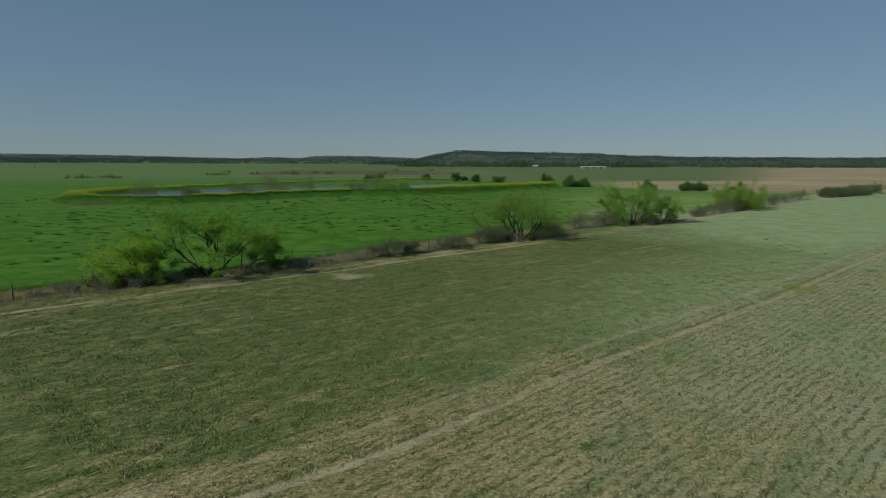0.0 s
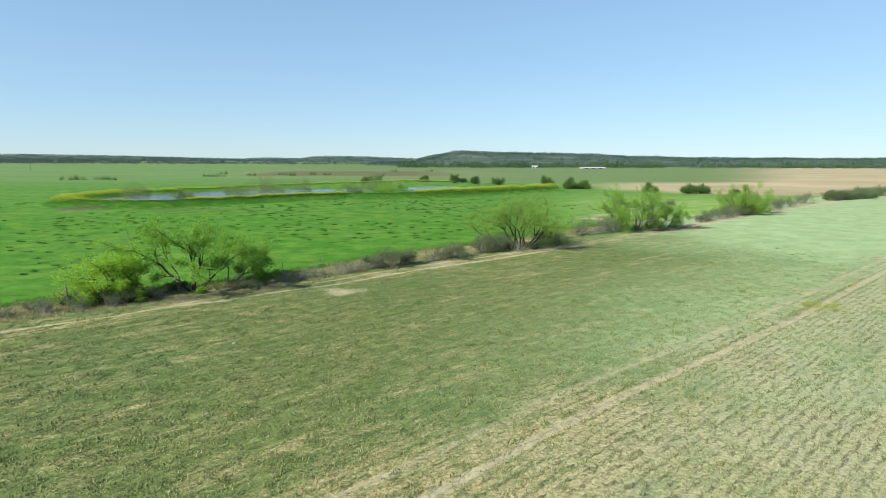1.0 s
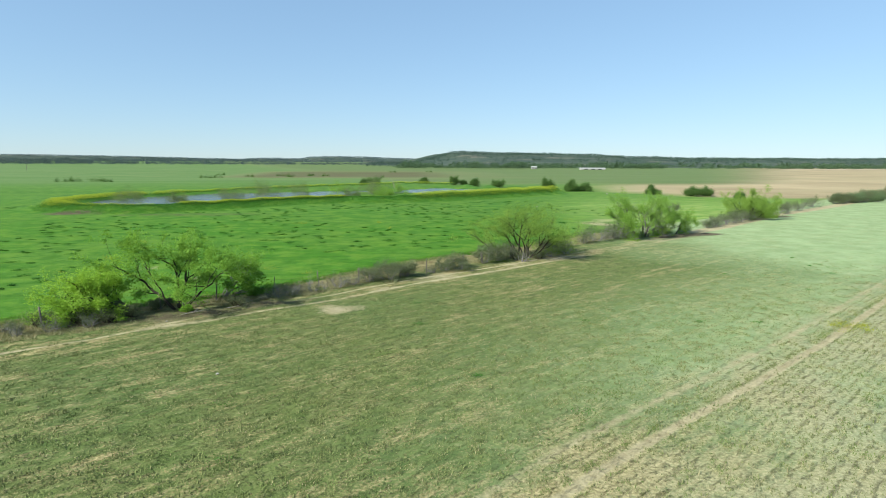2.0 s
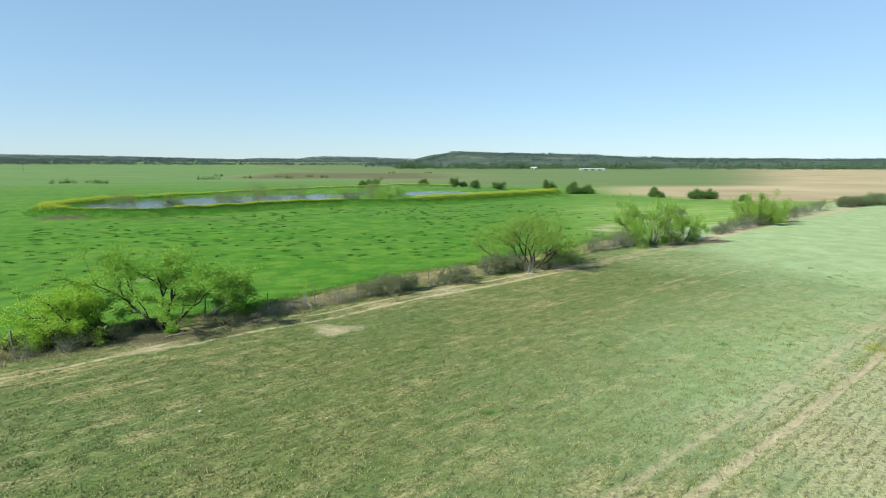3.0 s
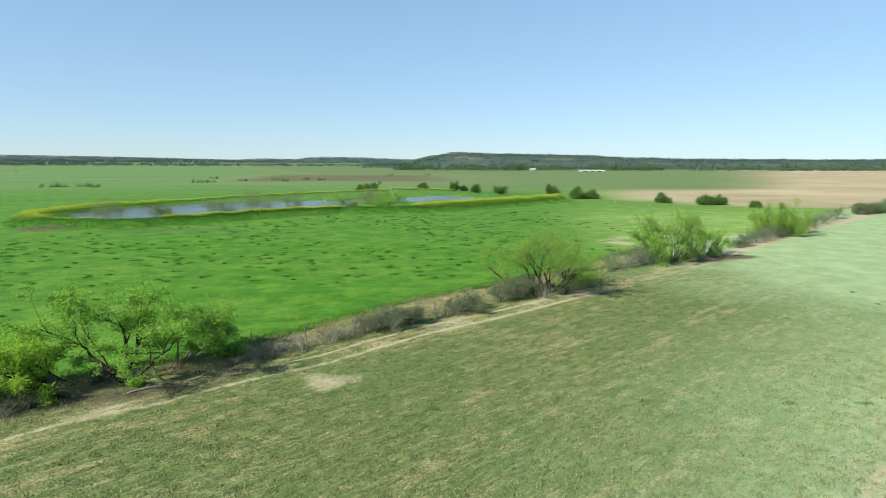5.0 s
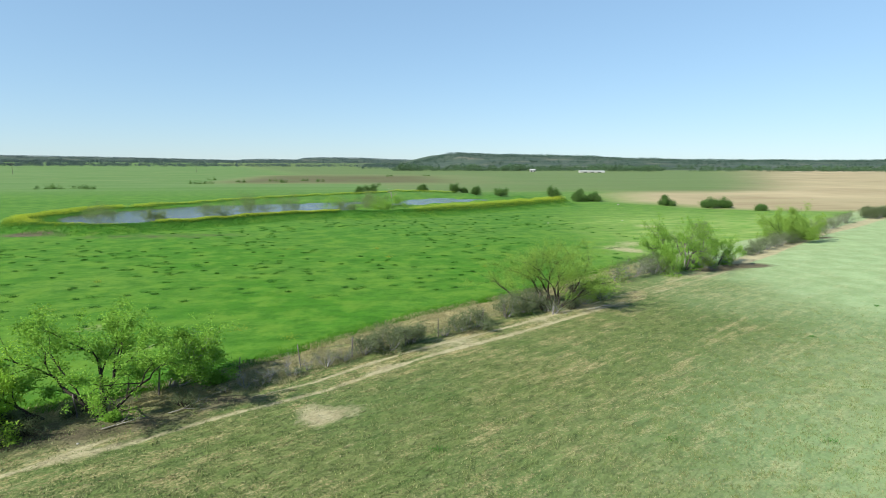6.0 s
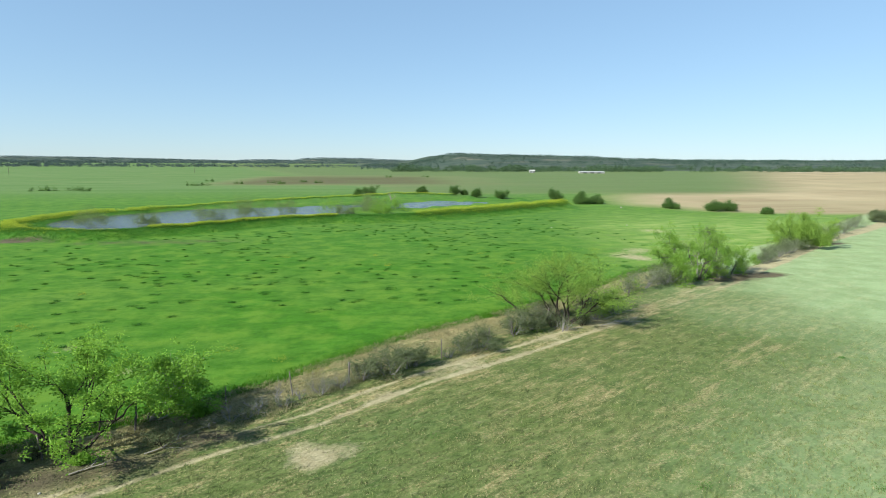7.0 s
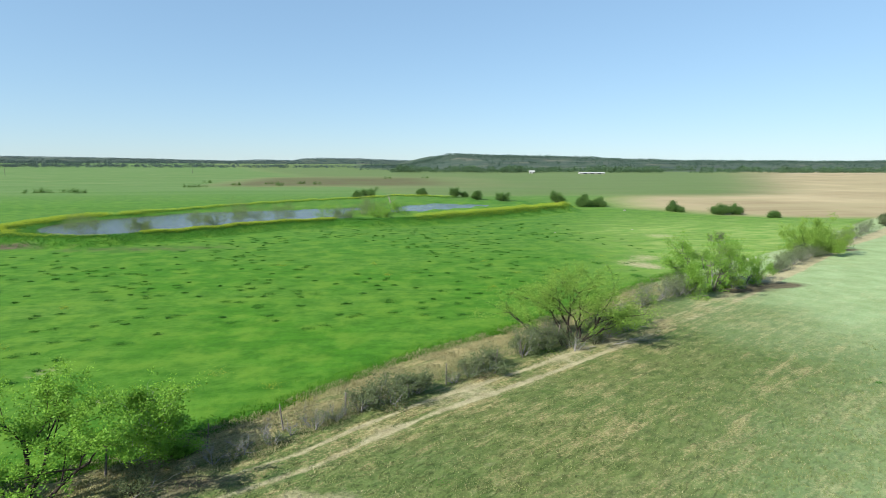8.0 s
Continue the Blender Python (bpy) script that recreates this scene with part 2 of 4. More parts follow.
def blades_material():
    k = Nodes("pasture_blades")
    r = k.island()
    lush = k.ramp(k.noise(0.6, 5, 0.62), 0.40, 0.64)
    c = k.mix(r, k.mix(lush, (0.1100, 0.1298, 0.0396), (0.0792, 0.1232, 0.0286)), k.mix(lush, (0.2145, 0.2255, 0.0902), (0.1562, 0.1980, 0.0572)))
    dryness = k.attr("zone_b")[0]
    c = k.mix(k.ramp(k.math("ADD", r, k.math("MULTIPLY", dryness, 0.2)), 0.90, 0.97), c, (0.2860, 0.2585, 0.1375))
    k.put(k.b.inputs["Base Color"], c)
    k.b.inputs["Roughness"].default_value = 0.7
    return k.m


def water_material():
    k = Nodes("pond_water")
    k.b.inputs["Base Color"].default_value = (0.055, 0.055, 0.05, 1)
    k.b.inputs["Roughness"].default_value = 0.12
    k.b.inputs["IOR"].default_value = 1.33
    k.b.inputs["Specular IOR Level"].default_value = 0.5
    k.bump(k.noise(1.8, 5, 0.6), 0.7, 0.12)
    return k.m


def hill_material():
    k = Nodes("hill_scrub")
    f = k.ramp(k.noise(0.02, 6, 0.65), 0.35, 0.65)
    c = k.mix(f, (0.030, 0.050, 0.038), (0.068, 0.088, 0.060))
    c = k.mix(k.ramp(k.noise(0.012, 4), 0.58, 0.72), c, (0.140, 0.124, 0.096))
    k.put(k.b.inputs["Base Color"], c)
    k.b.inputs["Roughness"].default_value = 0.95
    return k.m


BLADES, WATER, HILL = blades_material(), water_material(), hill_material()

# ---- mesh helpers ----


def mesh(name, verts, faces, material, smooth=False):
    """A mesh from arrays of vertices and of faces that all have the same number of corners."""
    verts, faces = np.asarray(verts, "f"), np.asarray(faces, "i")
    me = bpy.data.meshes.new(name)
    me.vertices.add(len(verts)), me.loops.add(faces.size), me.polygons.add(len(faces))
    me.vertices.foreach_set("co", verts.ravel())
    me.loops.foreach_set("vertex_index", faces.ravel())
    me.polygons.foreach_set("loop_start", np.arange(0, faces.size, faces.shape[1], dtype="i"))
    me.polygons.foreach_set("use_smooth", np.full(len(faces), smooth))
    me.update(calc_edges=True)
    me.materials.append(material)
    return me


def part(name, me, parent, label=""):
    ob = new(name, me)
    ob.parent = parent
    return tagged(ob, label)


def thing(name, at, label, category, group=""):
    ob = new(name)
    ob.empty_display_size = 0.2
    ob.location = at
    return tagged(ob, label, category, group)


class Wood:
    """Collects tapered tubes: trunks, limbs, twigs, wires."""

    def __init__(self):
        self.v, self.f, self.count = [], [], 0

    def tube(self, pts, radii, sides=6):
        pts = np.asarray(pts, float)
        d = np.gradient(pts, axis=0)
        d /= np.linalg.norm(d, axis=1)[:, None] + 1e-9
        ref = np.array((0.31, 0.83, 0.46))
        u = np.cross(d, ref)
        u /= np.linalg.norm(u, axis=1)[:, None] + 1e-9
        w = np.cross(d, u)
        a = np.arange(sides) * 2 * math.pi / sides
        ring = u[:, None] * np.cos(a)[:, None] + w[:, None] * np.sin(a)[:, None]
        self.v.append((pts[:, None] + ring * np.asarray(radii)[:, None, None]).reshape(-1, 3))
        n = len(pts)
        i, j = np.meshgrid(np.arange(n - 1), np.arange(sides), indexing="ij")
        k = (j + 1) % sides
        q = np.stack((i * sides + j, i * sides + k, (i + 1) * sides + k, (i + 1) * sides + j), -1).reshape(-1, 4)
        self.f.append(q + self.count)
        self.count += n * sides

    def make(self, name, material):
        return mesh(name, np.concatenate(self.v), np.concatenate(self.f), material, True)


def leaves(rng, at, length, width, droop=0.0, up=0.25):
    """Small four-cornered leaves at the given places, each folded its own way."""
    n = len(at)
    d = rng.normal(size=(n, 3))
    d[:, 2] = d[:, 2] * 0.6 + up - droop
    d /= np.linalg.norm(d, axis=1)[:, None]
    s = np.cross(d, rng.normal(size=(n, 3)))
    s /= np.linalg.norm(s, axis=1)[:, None] + 1e-9
    ln = length * rng.uniform(0.6, 1.4, (n, 1))
    wd = width * rng.uniform(0.6, 1.4, (n, 1))
    v = np.stack((at, at + d * ln * 0.5 + s * wd * 0.5, at + d * ln, at + d * ln * 0.45 - s * wd * 0.5), 1).reshape(-1, 3)
    return v, np.arange(n * 4).reshape(n, 4)


def grow(rng, wood, tips, p, d, length, radius, level, spread, lift, sides):
    """One limb and, in turn, its branches."""
    n = 6 if level > 1 else 4
    pts, dirs = [np.array(p, float)], []
    d = np.array(d, float)
    for i in range(n):
        d = d + rng.normal(size=3) * 0.17 + np.array((0, 0, lift * 0.12))
        d /= np.linalg.norm(d)
        dirs.append(d)
        pts.append(pts[-1] + d * length / n)
    end = 0.55 if level > 1 else 0.3
    step = 1 if level else 2
    wood.tube(pts[::step], np.linspace(radius, radius * end, n + 1)[::step], max(3, sides))
    if level <= 1:
        tips.extend(pts[1:])
    if level == 0:
        return
    for c in range({4: 4, 3: 4, 2: 5, 1: 3}[level]):
        i = int(rng.integers(2, n + 1)) if c else n
        q = dirs[i - 1] + rng.normal(size=3) * spread
        q[2] = q[2] * 0.75 + lift * 0.25
        q /= np.linalg.norm(q)
        grow(rng, wood, tips, pts[i], q, length * rng.uniform(0.5, 0.8), radius * end * 0.75, level - 1, spread, lift, sides - 1)


def ground_z(x, y):
    """The height of the ground."""
    return float(heights(np.array([x], float), np.array([y], float))[0])


def tree(name, at, seed, stems, levels, per_tip, leaf, scatter, leaf_mat, bark, label, category="tree", group="", spread=0.55, droop=0.0, flat=1.0, full=1.0):
    """A tree or bush: stems are (dx, dy, lean x, lean y, length, radius)."""
    rng = np.random.default_rng(seed)
    base = thing(name, (at[0], at[1], ground_z(*at) - 0.05), label, category, group)
    wood, tips = Wood(), []
    for dx, dy, lx, ly, length, radius in stems:
        d = np.array((lx, ly, 1.0))
        grow(rng, wood, tips, (dx, dy, 0.0), d / np.linalg.norm(d), length, radius, levels, spread, 0.5 * flat, 7 if category == "tree" else 4)
    part("trunk" if category == "tree" else "stem", wood.make("wood", bark), base)
    if per_tip:
        tips = np.array(tips)
        lump = waves(tips[:, 0] + tips[:, 2] * 0.9, tips[:, 1] - tips[:, 2] * 0.8, 1.1, seed) + rng.normal(size=len(tips)) * 0.18
        tips = tips[lump >= np.quantile(lump, 1 - full)]
        q = np.repeat(tips, per_tip, 0) + rng.normal(size=(len(tips) * per_tip, 3)) * scatter
        q[:, 2] = np.maximum(q[:, 2], 0.08)
        v, f = leaves(rng, q, leaf, leaf * 0.42, droop)
        part("crown" if category == "tree" else "foliage", mesh("leaves", v, f, leaf_mat), base)
    return base


# ---- lie of the land ----
FIELD_EDGE = [(-477.6, -249), (-54.8, 19.9), (-27.4, 37.5), (-24.6, 39.3), (-21.5, 41.0), (-12.4, 45.5), (-7.8, 49.4), (-4.2, 52.8), (1, 57.5), (8.1, 62.0), (15, 66.6), (25.2, 75.3), (34.3, 82.4),
              (49.3, 91.4), (64.3, 100.9), (84.4, 115.2), (114.7, 139.1), (174.9, 184.4), (654.3, 545.2), (4170.1, 3190.8)]
TRACK = [(-456.9, -218.8), (-24.8, 31.3), (-22.2, 32.9), (-18.4, 35.1), (-15.3, 37.5), (-12.3, 39.9), (-10.1, 41.4), (-5.1, 44.1), (-2.5, 46.4), (0.8, 48.8), (4.5, 51), (8.8, 53.6), (13.1, 56.5), (21.1, 61.9), (36.3, 72.2),
         (44.8, 79.0), (51.4, 83.7), (63.5, 93.4), (77.6, 104.1), (91.0, 112.5), (110.6, 126.2), (164, 167.8), (653.4, 514.9)]
WHEELS = [(-279.7, -115.6), (-7.7, 10.4), (-1.9, 13.4), (1.5, 15.8), (4.6, 18.2), (8.2, 20.6), (14.5, 24.5), (22.7, 29.7), (38.5, 40.6), (70.1, 62.1), (297.5, 214.8), (546.7, 381.9)]
RING = [(-63.6, 120), (-52.2, 115.8), (-46, 116), (-41.5, 120), (-34.5, 124.3), (-23.5, 134.8), (-10.4, 140.5), (-3.1, 138.6), (7.3, 141.5), (23.7, 151.1), (46.8, 168.1), (52.9,
        173.6), (49.2, 184.8), (36.7, 195.9), (25, 208.1), (6.3, 221), (-5.6, 209.9), (-29, 192.7), (-41.9, 178.3), (-55.6, 160.3), (-65.3, 151.2), (-69.1, 138.8), (-69.9, 128.9)]
BASIN = [(-63.9, 129.3), (-57.9, 122.1), (-51.9, 119.1), (-46.2, 119.2), (-42, 123.5), (-35, 127.8), (-24, 138.1), (-10.2, 144.1), (-2.8, 142.3), (7, 145.1), (22.9, 154.5), (44.2,
         169.8), (47.6, 176.7), (38.2, 187.5), (27.9, 188.4), (17.5, 192.8), (4.6, 181.7), (-11, 177.5), (-28.8, 170.2), (-49.1, 164.2), (-63.2, 147.6), (-66.5, 137.9)]
WATER_Z = 0.7


def off(x, y, line, closed=False):
    """Distance from a bent line."""
    pts = line + line[:1] if closed else line
    best = np.full(np.shape(x), 1e9)
    for (ax, ay), (bx, by) in zip(pts, pts[1:]):
        dx, dy = bx - ax, by - ay
        t = np.clip(((x - ax) * dx + (y - ay) * dy) / (dx * dx + dy * dy), 0, 1)
        best = np.minimum(best, np.hypot(x - ax - t * dx, y - ay - t * dy))
    return best


def inside(x, y, ring):
    hit = np.zeros(np.shape(x), bool)
    for (ax, ay), (bx, by) in zip(ring, ring[1:] + ring[:1]):
        if ay != by:
            hit ^= ((ay > y) != (by > y)) & (x < (bx - ax) * (y - ay) / (by - ay) + ax)
    return hit


def line_y(x, line):
    return np.interp(x, [p[0] for p in line], [p[1] for p in line])


def soft(v, lo, hi):
    t = np.clip((v - lo) / (hi - lo), 0, 1)
    return t * t * (3 - 2 * t)


def waves(x, y, size, seed):
    """Cheap smooth unevenness, about -1 to 1."""
    r = np.random.default_rng(seed)
    total = np.zeros(np.shape(x))
    for _ in range(7):
        a, w, ph = r.uniform(0, 6.28), r.uniform(0.5, 1.6) * 6.28 / size, r.uniform(0, 6.28)
        total += np.sin((x * math.cos(a) + y * math.sin(a)) * w + ph)
    return total / 3.2


def spit(x, y):
    """Low boggy ground that parts the pond's two stretches of water and closes its east end."""
    middle = 1 - soft(off(x, y, [(-4, 138), (-2, 160), (-1, 186)]) + waves(x, y, 9, 91) * 1.5, 4.5, 8.5)
    front = (1 - soft(off(x, y, [(-2.8, 142.3), (7, 145.1), (22.9, 154.5), (44.2, 169.8)]) + waves(x, y, 8, 94) * 1.5, 16, 20)) * soft(x, -6, 0)
    return np.maximum(np.maximum(middle, front), soft(x + waves(x, y, 7, 92), 29, 34))


def heights(x, y):
    z = waves(x, y, 9, 1) * 0.012 + waves(x, y, 2.3, 2) * 0.005
    ring = off(x, y, RING, True)
    tall = 1.3 + 0.3 * soft(x, -4, 20)
    z = np.maximum(z, (tall + waves(x, y, 6, 3) * 0.12) * np.exp(-(ring / 2.8) ** 2))
    ins = inside(x, y, RING)
    z = np.where(ins, np.maximum(z, 1.0 + waves(x, y, 7, 4) * 0.1), z)
    basin = np.where(inside(x, y, BASIN), off(x, y, BASIN, True), 0)
    z = np.where(basin > 0, z + (-0.3 - z) * soft(basin, 0, 2.4), z)
    z = np.where(basin > 0, z + (0.92 + waves(x, y, 5, 93) * 0.12 - z) * spit(x, y), z)
    rut = np.abs(off(x, y, TRACK) - 0.85)
    z = z - 0.07 * np.exp(-(rut / 0.32) ** 2) - 0.04 * np.exp(-(off(x, y, TRACK) / 2.2) ** 2)
    z = z - 0.08 * np.exp(-(off(x, y, WHEELS) / 0.3) ** 2)
    return z


def spaced(lo, mid, hi, step, wide, far_lo, far_hi):
    """Grid lines: close between lo and mid, wider up to hi, and wider and wider beyond."""
    core = list(np.arange(lo, mid, step)) + list(np.arange(mid, hi + wide / 2, wide))
    for sign, end, first, limit in ((1, hi, wide, far_hi), (-1, lo, step, far_lo)):
        d, v, extra = first, end, []
        while v * sign < limit * sign:
            d *= 1.08
            v += sign * d
            extra.append(v)
        core = core + extra if sign > 0 else extra[::-1] + core
    return np.array(core)


def zones(x, y):
    """Masks of what covers the ground: crop, track, ploughed soil; dry grass, mud with painted tree shade, lush growth.
    """
    edge = line_y(x, FIELD_EDGE)
    green = soft((y - edge) * 0.8, -0.9, 0.9)
    path = off(x, y, TRACK)
    rut = np.abs(path - 0.75 * soft(x, -17, -12))
    track = 0.84 * np.exp(-(rut / (0.19 + 0.006 * np.maximum(x - 20, 0))) ** 2) * (0.8 + 0.2 * waves(x, y, 5, 61)) + (0.24 + 0.14 * waves(x, y, 7, 62)) * np.exp(-(path / 2.0) ** 2)
    for px, py, pr, pw in ((-5.0, 39.8, 1.5, 0.5), (15.6, 58.6, 3.0, 0.42), (-15.9, 38.6, 2.6, 0.3), (34.3, 71.9, 4, 0.4), (43.3, 77.2, 4, 0.3), (67.8, 97.8, 4, 0.35), (-2.9, 52.4, 1.6, 0.3), (-23.4, 56.9, 2.0, 0.5), (-17.7, 51.8, 1.7, 0.48), (33, 90.5, 3.4, 0.85), (37.4, 95.2, 3.6, 0.85), (35, 87.5, 2.4, 0.7), (52, 117.5, 5, 0.6), (7.9, 51.8, 2.2, 0.25), (4.3, 51.2, 1.7, 0.4), (1.6, 49.2, 1.5, 0.36), (-1.6, 46.2, 1.2, 0.34), (-3.1, 40.6, 1.2, 0.48), (-4.9, 40.0, 1.05, 0.42), (-5.6, 41.2, 0.8, 0.3), (10.8, 55.6, 1.6, 0.35)):
        track = track + pw * np.exp(-(((x - px) ** 2 + (y - py) ** 2) / pr ** 2))
    track = track + 0.6 * soft(x, 36, 48) * (1 - soft(x, 120, 150)) * np.exp(-(path / 1.1) ** 2)
    track = track * (1 - 0.3 * soft(-x, 9, 14) * soft(x, -17, -14))
    track = track * (1 - 0.3 * soft(x, 14, 24) * (1 - soft(x, 36, 46)))
    wheel = off(x, y, WHEELS)
    other = off(x, y, [(a - 0.85, b + 1.45) for a, b in WHEELS])
    track = track + (1.5 * np.exp(-(wheel / 0.22) ** 2) + 0.42 * np.exp(-(other / 0.6) ** 2) + 0.28 * np.exp(-(other / 0.2) ** 2)) * soft(y, 8, 12) * (0.95 + 0.12 * waves(x, y, 6, 63))
    # ploughed soil: east of the crop and a strip behind the pond
    east = soft(x - np.interp(y, [110, 145, 150, 158, 181, 230, 420, 640, 900], [150, 97, 87, 76, 62, 72, 150, 260, 330]), -8, 34 + 0.12 * np.maximum(y - 160, 0)) * soft(y, 138, 152)
    east = east * (1 - 0.7 * soft(y, 200, 300) * (1 - soft(x / np.maximum(y, 1), 0.52, 0.8)))
    strip = soft(y, 300, 345) * (1 - soft(y, 460, 560)) * soft(x, -120, -70) * (1 - soft(x, 20, 110))
    brown = np.maximum(east * 0.95, strip * 0.75)
    olive = soft(y, 222, 255) * soft(x + 0.3 * (y - 225), -10, 45)
    brown = np.maximum(brown, olive * 0.55)
    brown = np.maximum(brown, 0.2 * soft(y + waves(x, y, 90, 67) * 8, 325, 345) * (1 - soft(x, -60, 0)))
    dry = soft((line_y(x, WHEELS) - y + waves(x, y, 8, 68) * 1.2), -5.5, 0.5) * (0.8 + 0.2 * waves(x, y, 11, 69))
    verge = edge - y
    near = 1 - 0.6 * soft(x, 18, 34)
    dry = np.maximum(dry, soft(verge, -0.5, 0.8) * (1 - soft(verge, 2.6, 4.2)) * 0.7 * near)
    dry = np.maximum(dry, 0.42 * np.exp(-(path / 2.2) ** 2) * (0.7 + 0.4 * waves(x, y, 4, 66)))
    mud_shade = np.zeros(np.shape(x))
    # first two are pond mud; the rest paint litter and tree shade
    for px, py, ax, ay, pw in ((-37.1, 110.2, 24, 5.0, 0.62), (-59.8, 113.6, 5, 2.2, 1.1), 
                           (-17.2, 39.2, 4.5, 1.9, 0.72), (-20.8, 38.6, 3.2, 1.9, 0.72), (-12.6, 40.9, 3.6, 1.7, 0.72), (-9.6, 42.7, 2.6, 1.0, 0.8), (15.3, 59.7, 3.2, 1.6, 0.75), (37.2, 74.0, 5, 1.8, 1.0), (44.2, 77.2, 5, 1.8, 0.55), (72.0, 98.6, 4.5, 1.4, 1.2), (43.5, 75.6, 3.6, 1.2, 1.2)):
        mud_shade = mud_shade + pw * np.exp(-(((x - px) / ax) ** 2 + ((y - py) / ay) ** 2))
    ring = off(x, y, RING, True)
    lush = np.exp(-(np.maximum(ring - 1, 0) / 3.0) ** 2) * 0.6
    mud_shade = mud_shade + 0.9 * (inside(x, y, BASIN) & (off(x, y, BASIN, True) > 1.5)) * (1 - 0.65 * spit(x, y))
    wx = x + waves(x, y, 14, 64) * 2
    pale = np.maximum(soft(wx, 20, 48), 0.75 * soft(wx, -6, 20) * (1 - soft(y - line_y(x, WHEELS), 2, 24))) * (y < edge)
    thin = soft(y + 0.2 * x, 70, 170)
    sparse = soft(x - 0.25 * (y - 80), 16, 46) * (1 - 0.8 * soft(y, 120, 160))
    return green, track, brown, dry, mud_shade, lush, pale, thin, sparse, strip, olive * (1 - strip) * (1 - soft(x / np.maximum(y, 1), 0.56, 0.84))


def paint(me, x, y):
    g, t, b, d, m, l, pale, thin, sparse, strip, grown = zones(x, y)
    for name, rgb in (("zone_a", (g, t, b)), ("zone_b", (d, m, l)), ("zone_c", (pale, thin, sparse)), ("zone_d", (strip, grown, soft(y, 190, 300) * g))):
        at = me.color_attributes.new(name, "FLOAT_COLOR", "POINT")
        at.data.foreach_set("color", np.clip(np.stack((*rgb, np.ones_like(g)), -1), 0, 1).astype("f").ravel())


def build_ground():
    xs, ys = spaced(-28, 46, 84, 0.29, 0.7, -4800, 4800), spaced(9, 62, 116, 0.28, 0.6, -300, 4900)
    x, y = (a.ravel() for a in np.meshgrid(xs, ys))
    n, m = len(xs), len(ys)
    i, j = np.meshgrid(np.arange(n - 1), np.arange(m - 1))
    a = (j * n + i).ravel()
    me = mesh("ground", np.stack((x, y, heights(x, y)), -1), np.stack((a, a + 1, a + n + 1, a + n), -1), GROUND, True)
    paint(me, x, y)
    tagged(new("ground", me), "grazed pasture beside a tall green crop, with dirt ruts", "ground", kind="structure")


build_ground()


def build_water():
    bm = bmesh.new()
    bm.faces.new([bm.verts.new((x, y, WATER_Z)) for x, y in BASIN])
    bmesh.ops.triangulate(bm, faces=bm.faces)
    me = bpy.data.meshes.new("water")
    bm.to_mesh(me)
    bm.free()
    me.materials.append(WATER)
    tagged(new("water", me), "still grey-blue water of a farm pond", "pond", kind="structure")


build_water()

# ---- distance ----


def hill_height(x, y):
    """A flat-topped mesa with a long low shoulder."""
    top = np.interp(x, [-40, 60, 93, 139, 192, 314, 496, 588, 800, 1105, 1361, 3000], [0, 2, 6, 17, 30, 27, 25, 21, 16, 16, 17, 17])
    rise = soft(y, 780, 1420 + 0 * x)
    bench = 0.45 * soft(y, 780, 1000) + 0.55 * soft(y, 1150, 1430)
    return top * (0.5 * rise + 0.5 * bench) + waves(x, y, 160, 9) * 1.2 * rise - 0.4


def far_height(x, y):
    top = np.interp(x, [-2900, -1840, -1400, -1000, -743, -629, -480, -402, -370, -305, -110, 85, 198, 420], [29, 26, 21, 12, 7, 14, 11, 12, 21, 25, 22.5, 17, 14, 0])
    return top * soft(y, 2500, 3200) + waves(x, y, 300, 17) * 0.7 - 0.4


def build_hill(name, height, x0, x1, y0, y1, nx, ny, label):
    xs, ys = np.linspace(x0, x1, nx), np.linspace(y0, y1, ny)
    x, y = (a.ravel() for a in np.meshgrid(xs, ys))
    i, j = np.meshgrid(np.arange(nx - 1), np.arange(ny - 1))
    a = (j * nx + i).ravel()
    me = mesh(name, np.stack((x, y, height(x, y)), -1), np.stack((a, a + 1, a + nx + 1, a + nx), -1), HILL, True)
    tagged(new(name, me), label, "hill", kind="structure")


build_hill("backdrop_mesa", hill_height, -60, 2600, 770, 2000, 140, 60, "long flat-topped mesa covered in scrub and trees")
build_hill("backdrop_hill", far_height, -2900, 430, 2400, 3700, 200, 40, "low blue-green hill far behind the fields")


def woods(name, seed, spots, size, clumps, label, height=None, mat=None, grain=0.34):
    """Many far trees in one mesh: each a loose heap of leaf clumps."""
    rng = np.random.default_rng(seed)
    x, y, s = spots(rng)
    z = height(x, y) if height else np.zeros_like(x)
    n = len(x)
    u = rng.normal(size=(n, clumps, 3))
    u /= np.linalg.norm(u, axis=2)[:, :, None]
    u *= rng.uniform(0.55, 1.0, (n, clumps, 1))
    c = np.stack((x, y, z + s * size * 0.5), -1)[:, None] + u * np.stack((s * 0.75, s * 0.75, s * 0.5), -1)[:, None] * size
    at = c.reshape(-1, 3)
    big = np.repeat(s, clumps)[:, None] * size
    v, f = leaves(rng, at, 1.0, 1.0)
    v = (v.reshape(-1, 4, 3) - at[:, None]) * big[:, None] * grain + at[:, None]
    tagged(new(name, mesh(name, v.reshape(-1, 3), f, mat or CEDAR)), label, "woods", kind="stuff")


